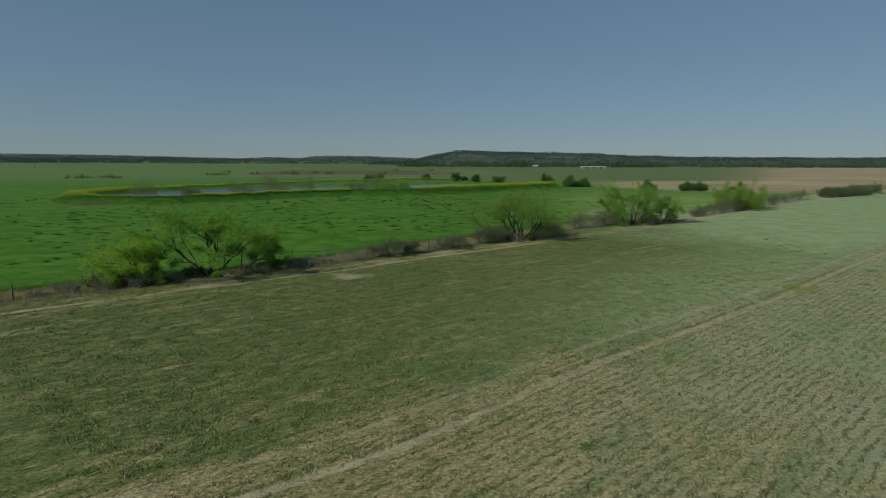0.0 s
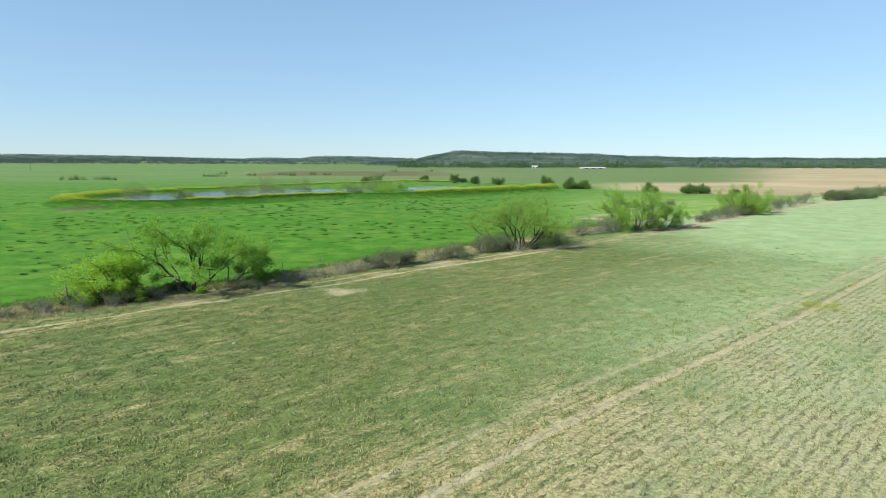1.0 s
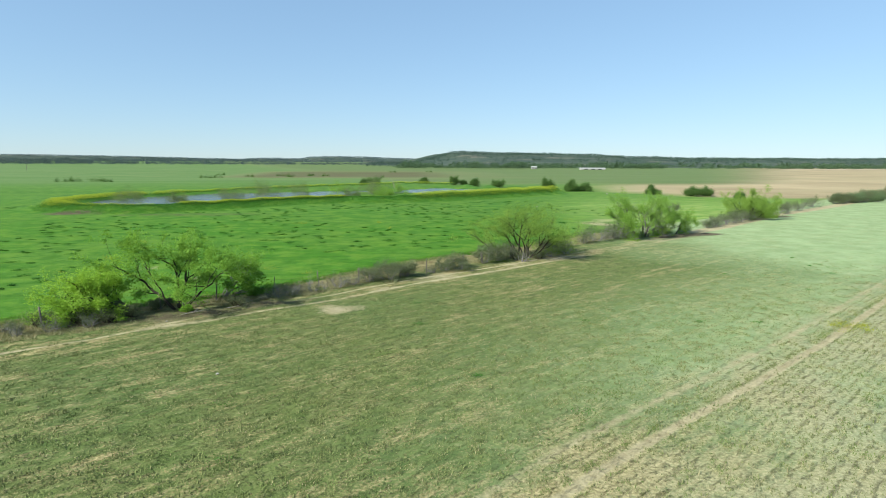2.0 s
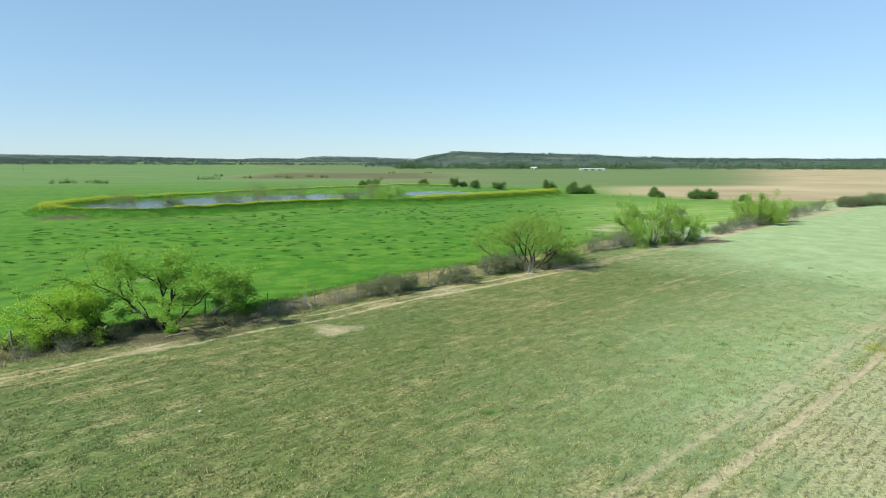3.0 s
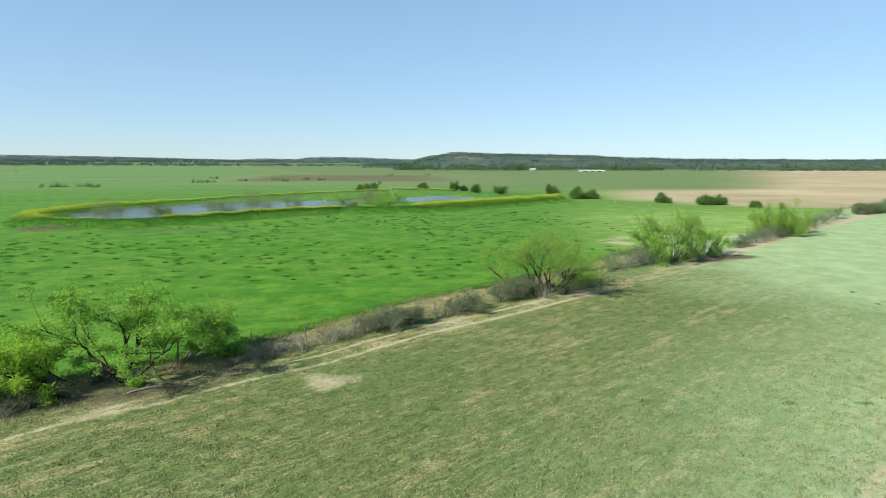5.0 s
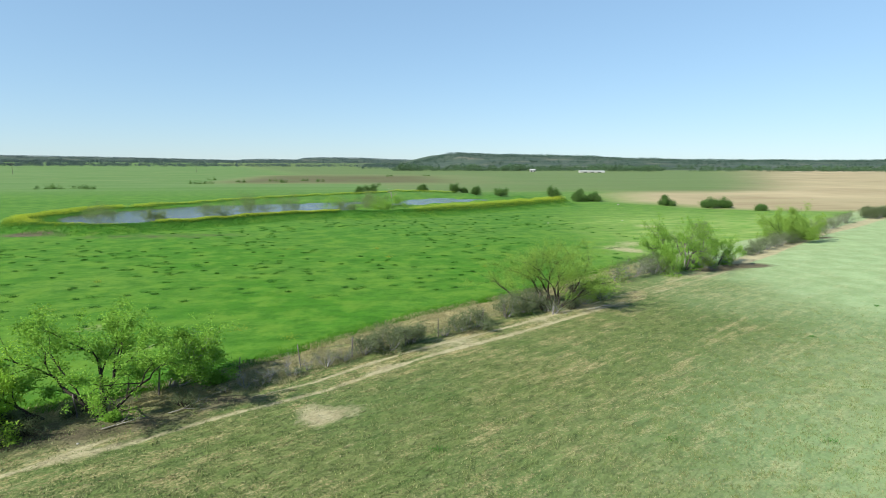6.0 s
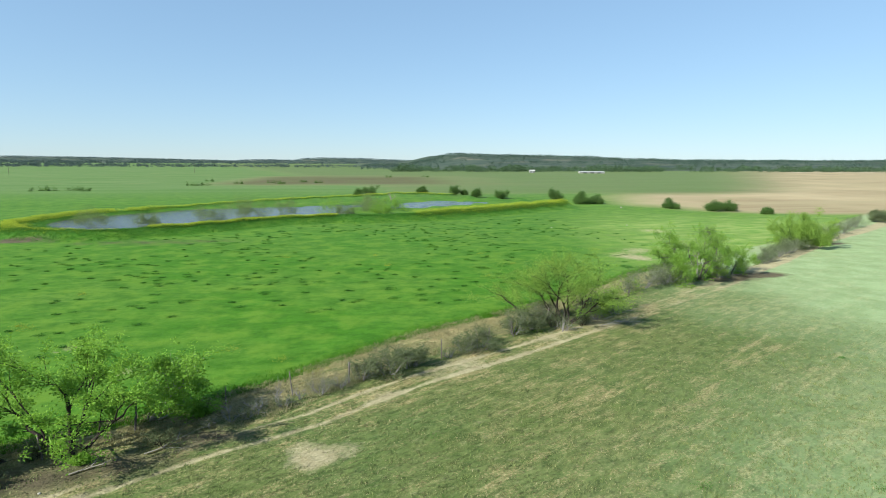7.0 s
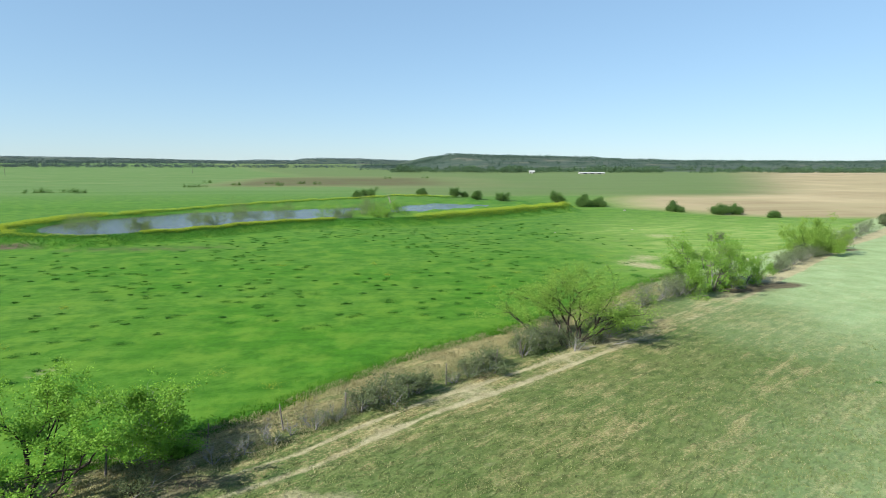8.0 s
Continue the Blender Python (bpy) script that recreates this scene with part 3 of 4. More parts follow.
def west_belt(rng):
    n = 1700
    x = rng.uniform(-1000, 130, n)
    y = 1050 + rng.uniform(0, 1, n) ** 1.3 * 420 + 0.03 * (x + 600)
    back = rng.uniform(0, 1, n) < 0.3
    y = np.where(back, rng.uniform(2000, 2400, n), y)
    x = np.where(back, x * 2.0, x)
    return x, y, (0.95 + 0.3 * waves(x, y, 90, 23)) * rng.uniform(0.4, 1.1, n) * np.interp(x, [-900, -764, -580, -400, 70], [1.25, 1.15, 0.9, 0.72, 0.55]) * np.where(back, 1.5, 1.0)


def east_belt(rng):
    n = 2400
    x = rng.uniform(20, 1100, n)
    y = 700 + rng.uniform(0, 1, n) ** 1.5 * 160 + 0.03 * np.maximum(x - 250, 0)
    ok = (waves(x, y, 130, 28) + waves(x, y, 45, 29) * 0.7 > -0.25 - 0.5 * (x < 420))
    ok &= (np.abs(x - 255) > 16) | (y > 712)
    ok &= (np.abs(x - 187) > 9) | (y > 708)
    return x[ok], y[ok], (rng.uniform(0.3, 1.0, n) ** 1.6 * 1.5 * (0.9 + 0.35 * waves(x, y, 70, 26)))[ok]


def mesa_cover(rng):
    n = 10500
    x, y = rng.uniform(-20, 2100, n), rng.uniform(790, 1520, n)
    rim = rng.uniform(0, 1, n) < 0.4
    y = np.where(rim, rng.uniform(1270, 1500, n), y)
    keep = (waves(x, y, 190, 12) + waves(x, y, 60, 13) * 0.6 > -0.15) | rim
    return x[keep], y[keep], (rng.uniform(0.4, 1.0, n) * (0.92 + 0.15 * waves(x, y, 80, 27)))[keep]


def far_cover(rng):
    n = 9500
    x, y = rng.uniform(-2500, 400, n), rng.uniform(2500, 3300, n)
    keep = (waves(x, y, 160, 18) > -0.1) | (y > 3120)
    return x[keep], y[keep], rng.uniform(0.5, 1.0, n)[keep]


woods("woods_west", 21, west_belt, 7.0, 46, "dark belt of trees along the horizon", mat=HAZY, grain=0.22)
woods("woods_east", 22, east_belt, 5.8, 40, "belt of dark green trees at the foot of the mesa", grain=0.22)
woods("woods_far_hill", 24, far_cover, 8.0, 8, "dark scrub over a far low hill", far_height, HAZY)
woods("woods_mesa", 23, mesa_cover, 6.0, 13, "scattered dark cedar trees over the mesa", hill_height, HAZY_SLOPE, 0.31)


def farm_building(name, at, turn, length, depth, wall_h, roof_h, wall_mat, roof_mat, label, doors):
    """A gabled shed with its roof sheets overhanging and dark panels for shaded openings."""
    base = thing(name, (*at, 0), label, "building")
    base.rotation_euler = (0, 0, radians(turn))
    bm = bmesh.new()
    l, d = length / 2, depth / 2
    low = [bm.verts.new((x, y, 0)) for x, y in ((-l, -d), (l, -d), (l, d), (-l, d))]
    top = [bm.verts.new((v.co.x, v.co.y, wall_h)) for v in low]
    peak = [bm.verts.new((x, 0, wall_h + roof_h)) for x in (-l, l)]
    for i in (0, 2):
        bm.faces.new((low[i], low[i + 1], top[i + 1], top[i]))
    bm.faces.new((low[1], low[2], top[2], peak[1], top[1]))
    bm.faces.new((low[3], low[0], top[0], peak[0], top[3]))
    me = bpy.data.meshes.new("wall")
    bm.to_mesh(me)
    bm.free()
    me.materials.append(wall_mat)
    part("wall", me, base)
    o, t = 0.5, 0.15
    for sgn in (-1, 1):
        y1, z1 = sgn * (d + o), wall_h - roof_h * o / d
        v = [(-l - o, 0, wall_h + roof_h), (l + o, 0, wall_h + roof_h), (l + o, y1, z1), (-l - o, y1, z1)]
        v = [(x, y, z + 0.02) for x, y, z in v] + [(x, y, z + t) for x, y, z in v]
        f = [(0, 1, 2, 3), (4, 5, 6, 7), (0, 1, 5, 4), (1, 2, 6, 5), (2, 3, 7, 6), (3, 0, 4, 7)]
        part("roof", mesh("roof", v, f, roof_mat), base)
    # near-black panels on the wall stand for the shade inside doorways
    for px, w, h in doors:
        v = [(px + sx * w / 2, -d + sy, z) for sy in (-0.06, 0.05) for sx, z in ((-1, 0.1), (1, 0.1), (1, h), (-1, h))]
        f = [(0, 1, 2, 3), (4, 5, 6, 7), (0, 1, 5, 4), (1, 2, 6, 5), (2, 3, 7, 6), (3, 0, 4, 7)]
        part("door", mesh("door", v, f, DARK), base, "dark panel painted as the shade inside a doorway")
    return base


farm_building("barn", (246, 634), -8, 28, 8, 1.3, 0.9, WALL, WHITE, "long low barn with a white metal roof", [(-8, 4, 1.1), (0, 4, 1.1), (8, 4, 1.1)])
farm_building("farmhouse", (186, 668), -12, 6, 5, 2.2, 1.1, WHITE, WHITE, "white farmhouse among trees at the foot of the mesa", [(-1.5, 1.1, 2.1), (2, 1.4, 1.6)])

# ---- pale bank at the foot of the hills ----


def sand_bank(at, wide, deep, tall, seed):
    n = 24
    u, v = (a.ravel() for a in np.meshgrid(np.linspace(-1, 1, n), np.linspace(-1, 1, 10)))
    h = np.clip(1 - u * u, 0, 1) * np.clip(1 - v * v, 0, 1) * (tall + waves(u * wide, v * deep, 18, seed) * tall * 0.4)
    i, j = np.meshgrid(np.arange(n - 1), np.arange(9))
    a = (j * n + i).ravel()
    me = mesh("sand_bank", np.stack((at[0] + u * wide, at[1] + v * deep, h - 0.15), -1), np.stack((a, a + 1, a + n + 1, a + n), -1), SAND, True)
    tagged(new("sand_bank", me), "pale bare sand bank below the wooded hills", "bank", "sand banks")


for i, (x, y, w) in enumerate(((560, 688, 34), (612, 690, 26), (660, 694, 30))):
    sand_bank((x, y), w, 6, 0.9, i)

# ---- trees along the fence ----
tree("mesquite_tree", (-15.8, 41.2), 31, [(0.3, 0.0, 0.0, 0.1, 3.15, 0.115), (-0.1, 0.1, -1.0, 0.15, 3.0, 0.11), (0.45, 0.35, 0.6, 0.45, 2.6, 0.09), (0.0, 0.5, -0.3, 0.5, 2.7, 0.1)],
     3, 30, 0.14, 0.14, MESQUITE, BARK, "many-stemmed mesquite tree with airy fresh green leaves", group="fence line trees", full=0.52)
tree("mesquite_tree", (-18.4, 41.0), 32, [(0.0, 0.0, -1.5, -0.5, 2.4, 0.12), (-0.2, -0.2, -1.7, -1.2, 2.7, 0.11), (0.0, -0.2, -0.9, -1.0, 2.2, 0.08), (0.1, 0.2, -0.8, 0.1, 2.2, 0.09), (-0.1, 0.1, -2.3, -0.8, 2.5, 0.09)],
     3, 25, 0.14, 0.16, BRIGHT, BARK, "low leaning mesquite tree with spreading bright yellow-green limbs", group="fence line trees", flat=0.6, full=0.54)
tree("mesquite_tree", (-13.5, 44.6), 33, [(0.0, 0.0, 1.5, 0.3, 1.9, 0.07), (-0.1, 0.1, 1.1, 0.7, 1.9, 0.06), (0.1, 0.05, 1.9, 0.5, 1.9, 0.055), (-0.05, 0.15, 0.7, 0.6, 1.8, 0.05), (-0.1, -0.1, 1.3, -0.2, 1.7, 0.05), (-0.2, 0.1, 0.2, 0.6, 1.8, 0.05)],
     3, 16, 0.15, 0.16, MESQUITE, PALE_BARK, "small mesquite tree with pale leaning split trunks", group="fence line trees", flat=0.9, full=0.35)
tree("mesquite_tree", (13.6, 59.4), 34, [(math.cos(a) * 0.4, math.sin(a) * 0.3, math.cos(a) * s, math.sin(a) * s, ln, 0.085) for a, s, ln in
     ((0.1, 1.3, 2.9), (0.9, 0.7, 2.8), (1.8, 0.5, 3.0), (2.6, 0.8, 2.9), (3.3, 1.4, 3.0), (4.3, 0.6, 2.7), (5.4, 0.9, 2.6), (3.0, 0.35, 3.0))],
     3, 13, 0.12, 0.16, LIME, BARK, "bushy mesquite tree just leafing out over bare dark twigs", group="fence line trees", full=0.72).scale = (1.22, 1.12, 1.0)
tree("mesquite_tree", (33.8, 74.1), 35, [(0.0, 0.0, 0.6, 0.2, 3.0, 0.16), (-0.3, 0.2, -1.3, 0.2, 3.0, 0.14), (0.6, 0.5, 1.6, 0.6, 2.9, 0.13), (0.2, -0.4, 0.3, -0.7, 2.4, 0.12), (-0.4, 0.5, -0.4, 0.8, 2.8, 0.13), (1.0, 0.3, 2.4, 0.6, 3.0, 0.1), (-0.6, 0.0, -2.2, -0.2, 2.6, 0.1), (1.8, 0.7, 2.0, 1.0, 2.9, 0.1), (4.2, 2.0, 1.2, 0.6, 2.3, 0.1), (6.4, 2.6, 1.0, 0.7, 2.0, 0.08), (-1.0, -0.5, -1.6, -1.0, 2.4, 0.09)],
     3, 19, 0.15, 0.16, YOUNG, GREY_BARK, "spreading mesquite tree with broken pale limbs", group="fence line trees", flat=0.8, full=0.5).scale = (1.0, 1.0, 1.12)
tree("mesquite_tree", (65.6, 95.9), 36, [(0.0, 0.0, 0.2, 0.1, 2.2, 0.14), (-0.3, 0.2, -1.6, 0.0, 2.7, 0.12), (0.4, 0.3, 1.6, 0.6, 2.7, 0.12), (0.0, -0.3, 0.0, -1.0, 2.2, 0.1), (0.0, 0.4, -0.5, 1.2, 2.4, 0.1), (0.5, 0.4, 2.6, 1.2, 2.6, 0.1), (-0.5, -0.2, -2.6, -0.9, 2.5, 0.1)],
     3, 20, 0.17, 0.21, LIME, BARK, "rounded mesquite tree with yellow-green new leaves", group="fence line trees", flat=0.8, full=0.62).scale = (1.05, 1.05, 1.25)


tree("dead_tree", (34.0, 73.8), 37, [(0, 0, -0.1, 0.1, 3.4, 0.13), (0.1, 0, 0.7, 0.1, 2.6, 0.1), (0, 0.1, -0.5, -0.1, 2.3, 0.08)], 1, 0, 0.1, 0.1, SAGE, PALE_BARK, "bleached dead snag among green mesquite branches")


for i, (x, y, h) in enumerate(((-7.3, 45.6, 0.75), (-8.2, 44.7, 0.65), (-6.3, 46.4, 0.55), (-9.4, 44.0, 0.60))):
    tree("dead_sapling", (x, y), 80 + i, [(0, 0, 0.1, 0.05, h, 0.03), (0.03, 0, -0.5, 0.1, h, 0.022), (0, 0.03, 0.5, -0.2, h * 0.9, 0.02)],
         3, 0, 0.1, 0.1, SAGE, TWIG, "small leafless grey sapling on the fence verge", group="dead saplings")


def bush(name, at, seed, size, leaf_mat, per_tip, label, group, stems=9, leaf=0.11, bark=None, thick=1.0):
    rng = np.random.default_rng(seed)
    st = []
    for i in range(stems):
        a, s = i * 2.4 + rng.uniform(0, 1), rng.uniform(0.2, 1.5)
        r = 0.22 * size * rng.uniform(0, 1)
        st.append((math.cos(a) * r, math.sin(a) * r, math.cos(a) * s, math.sin(a) * s, size * rng.uniform(0.34, 0.5), (0.018 + 0.008 * size) * thick))
    return tree(name, at, seed, st, 2, per_tip, leaf, 0.06 * size, leaf_mat, bark or TWIG, label, "bush", group)


k = 100
for x, y, s in ((-1.2, 49.7, 1.9), (-2.8, 48.9, 1.4), (0.3, 50.9, 1.5), (5.6, 54, 1.8), (4.2, 53.2, 1.3), (8.6, 56.8, 1.9), (10.2, 57.9, 1.7), (12.1, 60.4, 1.8), (16.7, 61.8, 1.8), (18.4, 63.2, 1.5),
                (23.7, 69, 1.9), (26.2, 70.7, 2.4), (28.5, 72.6, 2.4), (30.7, 73.2, 2.5), (29.4, 72.2, 2.6), (51.0, 84.6, 1.7), (49.0, 83.4, 1.5), (52.4, 86.6, 1.7), (37.6, 76.7, 1.9), (55.1, 87.8, 2.2), (57.8, 90, 2.4), (60.6, 92, 2.4), (62.7, 93.8, 2.0),
                (69.8, 99.2, 2.0), (73.2, 101.6, 2.4), (76.8, 104.3, 2.6), (80.8, 107.3, 2.4), (85.4, 110.7, 2.4), (90.9, 115.1, 2.4), (97, 119.6, 2.6), (57.5, 108.6, 1.8), (50.8, 97, 1.4)):
    k += 1
    s *= 1.2
    grey = k % 3 == 0 or 110 < k < 120
    bush("grey_bush", (x, y), k, s, SAGE, 2 if grey else 4, "twiggy grey-green brush along the fence line", "fence line brush", stems=9, leaf=0.13)
for x, y, s in ((-5.2, 47.1, 1.5), (-4.1, 47.9, 1.3), (-7, 45.6, 0.95), (-8.6, 44.5, 1.0), (-10.3, 43.6, 0.8), (3, 52.2, 1.0), (-20.2, 38.5, 1.3), (-21.8, 37.8, 1.2),
                (-25.1, 35.4, 1.3), (-27.5, 34, 1.3), (-21.4, 36.7, 1.1), (-22.9, 36.1, 1.2), (-24.2, 37.0, 0.9), (-19.6, 37.6, 1.0), (20.6, 66.2, 1.6), (12.8, 57.5, 1.5), (15.2, 59, 1.3)):
    k += 1
    bush("dead_bush", (x, y), k, s, SAGE, 1, "leafless grey thorny bush in dry grass", "dead brush", stems=10, leaf=0.07)
for x, y, s in ((-11.2, 45.2, 0.7), (-20.9, 40.6, 1.2), (-14.9, 40.7, 0.6)):
    k += 1
    bush("green_bush", (x, y), k, s, MESQUITE, 8, "leafy green undergrowth below the trees", "green undergrowth")
for x, y, s, m in ((18.9, 61.6, 1.7, 2), (16.6, 60.2, 1.5, 2), (37.6, 75.0, 1.7, 4), (42.2, 77.9, 1.9, 4), (31.6, 75.4, 2.2, 4), (66.6, 96.6, 2.4, 5)):
    k += 1
    bush("green_bush", (x, y), k, s, LIME, m, "pale yellow-green new growth at the foot of a tree", "green undergrowth", stems=10, leaf=0.09)
for x, y, s in ((-20.6, 38.7, 1.5), (-19.0, 38.4, 1.2), (-22.7, 38.0, 1.5), (-18.2, 39.6, 1.3), (-12.0, 42.0, 1.2), (14.8, 58.6, 1.3), (12.2, 58.4, 1.4)):
    k += 1
    bush("dead_bush", (x, y), k, s, SAGE, 2, "dark tangled thorn twigs at the foot of a tree", "tree thicket", stems=12, leaf=0.07, bark=BARK)
for x, y, s in ((110.9, 128.3, 3.0), (114.8, 129.7, 3.2), (118.7, 131.5, 3.4), (122.6, 133.9, 3.2), (127.7, 137.9, 3.6), (133.5, 140.7, 3.4), (140.4, 144.5, 3.6), (117.2, 135.5, 2.6), (125.2, 131.5, 2.6)):
    k += 1
    bush("grey_bush", (x, y), k, s, SAGE if k % 3 else BRUSH, 8, "wide grey-green thicket beside the far pasture", "far thicket", leaf=0.2)

for x, y, s in ((-19.2, 40.2, 1.1), (-17.0, 41.6, 1.0)):
    k += 1
    bush("thorn_bush", (x, y), k, s, SAGE, 5, "dense low thorn bush below the leaning mesquite", "tree thicket", stems=10, leaf=0.1, bark=BARK)

# ---- trees far across the crop ----
for x, y, s, w in ((-3.1, 233.2, 1.9, 1.1), (29.2, 232.4, 1.6, 0.8), (35.2, 217.3, 1.5, 0.8), (43.5, 210.9, 1.6, 1.1), (59.3, 199.4, 1.8, 1.2), (62.7, 185.2, 1.6, 1.7), (67.4, 185.4, 1.5, 1.6), (82.4, 166.2, 1.25, 1.5),
                   (89.7, 157.2, 1.3, 1.7), (93.9, 157.2, 1.3, 1.6), (17.8, 248, 1.2, 1.2), (98.7, 148.2, 0.7, 1.6), (33.5, 233.1, 0.8, 0.6), (-7.5, 226.9, 1.2, 0.6)):
    k += 1
    tree("field_tree", (x, y), k, [(0, 0, 0.1, 0.1, s * 1.25, 0.12 * s), (0.1, 0, 0.8 * w, 0.3, s * (0.75 + 0.1 * (k % 4)), 0.1 * s), (-0.1, 0, -0.8 * w, 0.2, s * (1.05 - 0.1 * (k % 3)), 0.1 * s), (0, -0.1, 0.1, -0.6 * w, s, 0.09 * s), (0, 0.1, -0.1, 0.7 * w, s, 0.09 * s)],
         2, 26, 0.24, 0.34, DEEP, BARK, "dark green rounded tree standing in the open field", group="field trees", flat=0.6, full=0.8).scale = (1.1, 1.1, 1.0)
FAR_BUSHES = [(-141.6, 270), (-136.7, 270.6), (-128.9, 270.5), (-123.1, 270.5), (-95.6, 318.8), (-89.6, 320.4), (-76.2, 340.6), (-61, 359.5), (12.3, 467.5), (43.7, 475.4), (-102.1, 377.4), (-51.3, 338.1), (-41.4, 362), (-36.1, 356.9)]

# ---- pond plants ----
for x, y, s in ((-53.4, 125.9, 4.2), (-44.6, 127.9, 3.2), (-36.6, 136.7, 4.0), (-30.8, 138.4, 5.6), (-27.7, 140.9, 6.0), (-21.6, 144.9, 4.6), (-11.3, 147.9, 4.8), (-4.5, 155.1, 5.2), (-0.8, 153.7, 4.4), (-8.7, 146, 3.4), (3.5, 158.8, 4.0), (-2, 161.6, 4.6), (-0.5, 146.9, 3.0)):
    k += 1
    b = bush("willow_bush", (x, y), k, s, YOUNG if x > -14 and k % 2 else OLIVE, 9, "thin willow bush standing in the pond", "pond willows", stems=7, leaf=0.14, bark=WILLOW_BARK, thick=0.45)
    b.location.z = 0.1
    b.scale = (1.15, 1.15, 1.2)
tree("dead_tree", (3.3, 189), 77, [(0, 0, 0.2, 0, 1.9, 0.14), (0, 0, -0.5, 0.1, 1.7, 0.1), (0, 0, 0.8, 0.1, 1.5, 0.09)], 2, 0, 0.1, 0.1, SAGE, PALE_BARK, "bleached leafless tree beside the pond")


def along(rng, line, n):
    """Random places on a bent line."""
    seg = [math.dist(a, b) for a, b in zip(line, line[1:])]
    c = np.concatenate(([0], np.cumsum(seg)))
    t = rng.uniform(0, c[-1], n)
    return np.interp(t, c, [p[0] for p in line]), np.interp(t, c, [p[1] for p in line])


def stuff(name, v, f, mat, label, category):
    return tagged(new(name, mesh(name, v, f, mat)), label, category, kind="stuff")


def banks():
    rng = np.random.default_rng(5)
    parts_v, parts_h = [], []
    for line, n, wide, tall in ((RING[3:7], 11000, 0.5, 0.45), (RING[8:12], 16000, 1.2, 0.95), (RING[19:] + RING[:1], 14000, 1.3, 0.8), (RING[14:20], 11000, 0.8, 0.6), (RING[0:3], 900, 0.8, 0.4)):
        x, y = along(rng, line, n)
        x, y = x + rng.normal(size=n) * wide, y + rng.normal(size=n) * wide
        gap = waves(x, y, 14, 31) > -1.0
        x, y = x[gap], y[gap]
        z = heights(x, y)
        lift = rng.uniform(0.2, tall, len(x))
        parts_v.append(np.stack((x, y, z + lift), -1))
        parts_h.append(np.stack((x, y, z + lift * 0.2), -1))
    v, f = leaves(rng, np.concatenate(parts_v), 0.135, 0.10, up=0.5)
    stuff("mustard_flowers", v, f, MUSTARD, "yellow mustard flowers along the pond bank", "flowers")
    n = 38000
    x, y = along(rng, RING[22:] + RING[:12], n)
    dx, dy = rng.normal(size=n) * 2.6, rng.normal(size=n) * 2.6
    x, y = x + dx, y + dy
    at = np.concatenate((np.stack((x, y, heights(x, y) + 0.05), -1), np.concatenate(parts_h)))
    keep = at[:, 2] > 0.1
    v, f = leaves(rng, at[keep], 0.26, 0.12, up=0.7)
    stuff("bank_herbs", v, f, BANK, "lush green herbs on the pond bank", "plants")


banks()


def mounds(name, seed, x, y, radius, tall, per, leaf, mat, label):
    rng = np.random.default_rng(seed)
    n = len(x)
    r = radius * rng.uniform(0.5, 1.5, n)
    u = rng.normal(size=(n, per, 3))
    at = np.stack((x, y, heights(x, y)), -1)[:, None] + u * np.stack((r * 0.42, r * 0.3, 0 * r), -1)[:, None]
    at[:, :, 2] += 0.03 + np.abs(u[:, :, 2]) * tall * 0.5
    v, f = leaves(rng, at.reshape(-1, 3), leaf, leaf * 0.6, up=0.15)
    stuff(name, v, f, mat, label, "plants")


def field_weeds():
    rng = np.random.default_rng(8)
    x, y = rng.uniform(-80, 90, 2600), 46 + rng.uniform(0, 1, 2600) ** 0.9 * 95
    ok = (y > line_y(x, FIELD_EDGE) + 2.5) & (off(x, y, RING, True) > 7) & ~inside(x, y, RING) & (waves(x, y, 45, 7) > -0.5) & (rng.uniform(0, 1, 2600) > soft(x, 28, 46))
    x, y = x[ok][:640], y[ok][:640]
    mounds("field_weeds", 9, x, y, 0.62, 0.11, 130, 0.08, WEED, "dark weed clumps dotted through the crop")
    x, y = rng.uniform(-40, 60, 60), rng.uniform(45, 100, 60)
    ok = y > line_y(x, FIELD_EDGE) + 2
    mounds("yellow_weeds", 10, np.append(x[ok][:12], [-8.2, -12.2, -5.9]), np.append(y[ok][:12], [52.6, 55.1, 50.3]), 0.8, 0.3, 120, 0.07, PALE_BLOOM, "pale yellow flowering weeds in the crop")


field_weeds()


def pasture_weeds():
    rng = np.random.default_rng(12)
    mounds("yellow_weeds", 13, 27.3 + rng.normal(size=9) * 0.65, 32.7 + rng.normal(size=9) * 0.4, 0.7, 0.22, 120, 0.06, PALE_BLOOM, "patch of yellow-green weeds in the grazed pasture")
    x, y = rng.uniform(-12, 45, 300), rng.uniform(10, 60, 300)
    ok = (zones(x, y)[1] < 0.3) & (y < line_y(x, TRACK) - 4)
    mounds("green_weeds", 11, x[ok][:34], y[ok][:34], 0.55, 0.08, 130, 0.05, BANK, "low fresh green weed patches in the pasture")


pasture_weeds()


def far_bushes():
    rng = np.random.default_rng(19)
    x, y = (np.repeat(np.array([b[i] for b in FAR_BUSHES]), 3) for i in (0, 1))
    x, y = x + rng.normal(size=len(x)) * 2.6, y + rng.normal(size=len(x)) * 2.0
    mounds("far_bushes", 20, x, y, 1.7, 1.5, 90, 0.42, DEEP, "low dark bushes scattered over the far green field")


far_bushes()



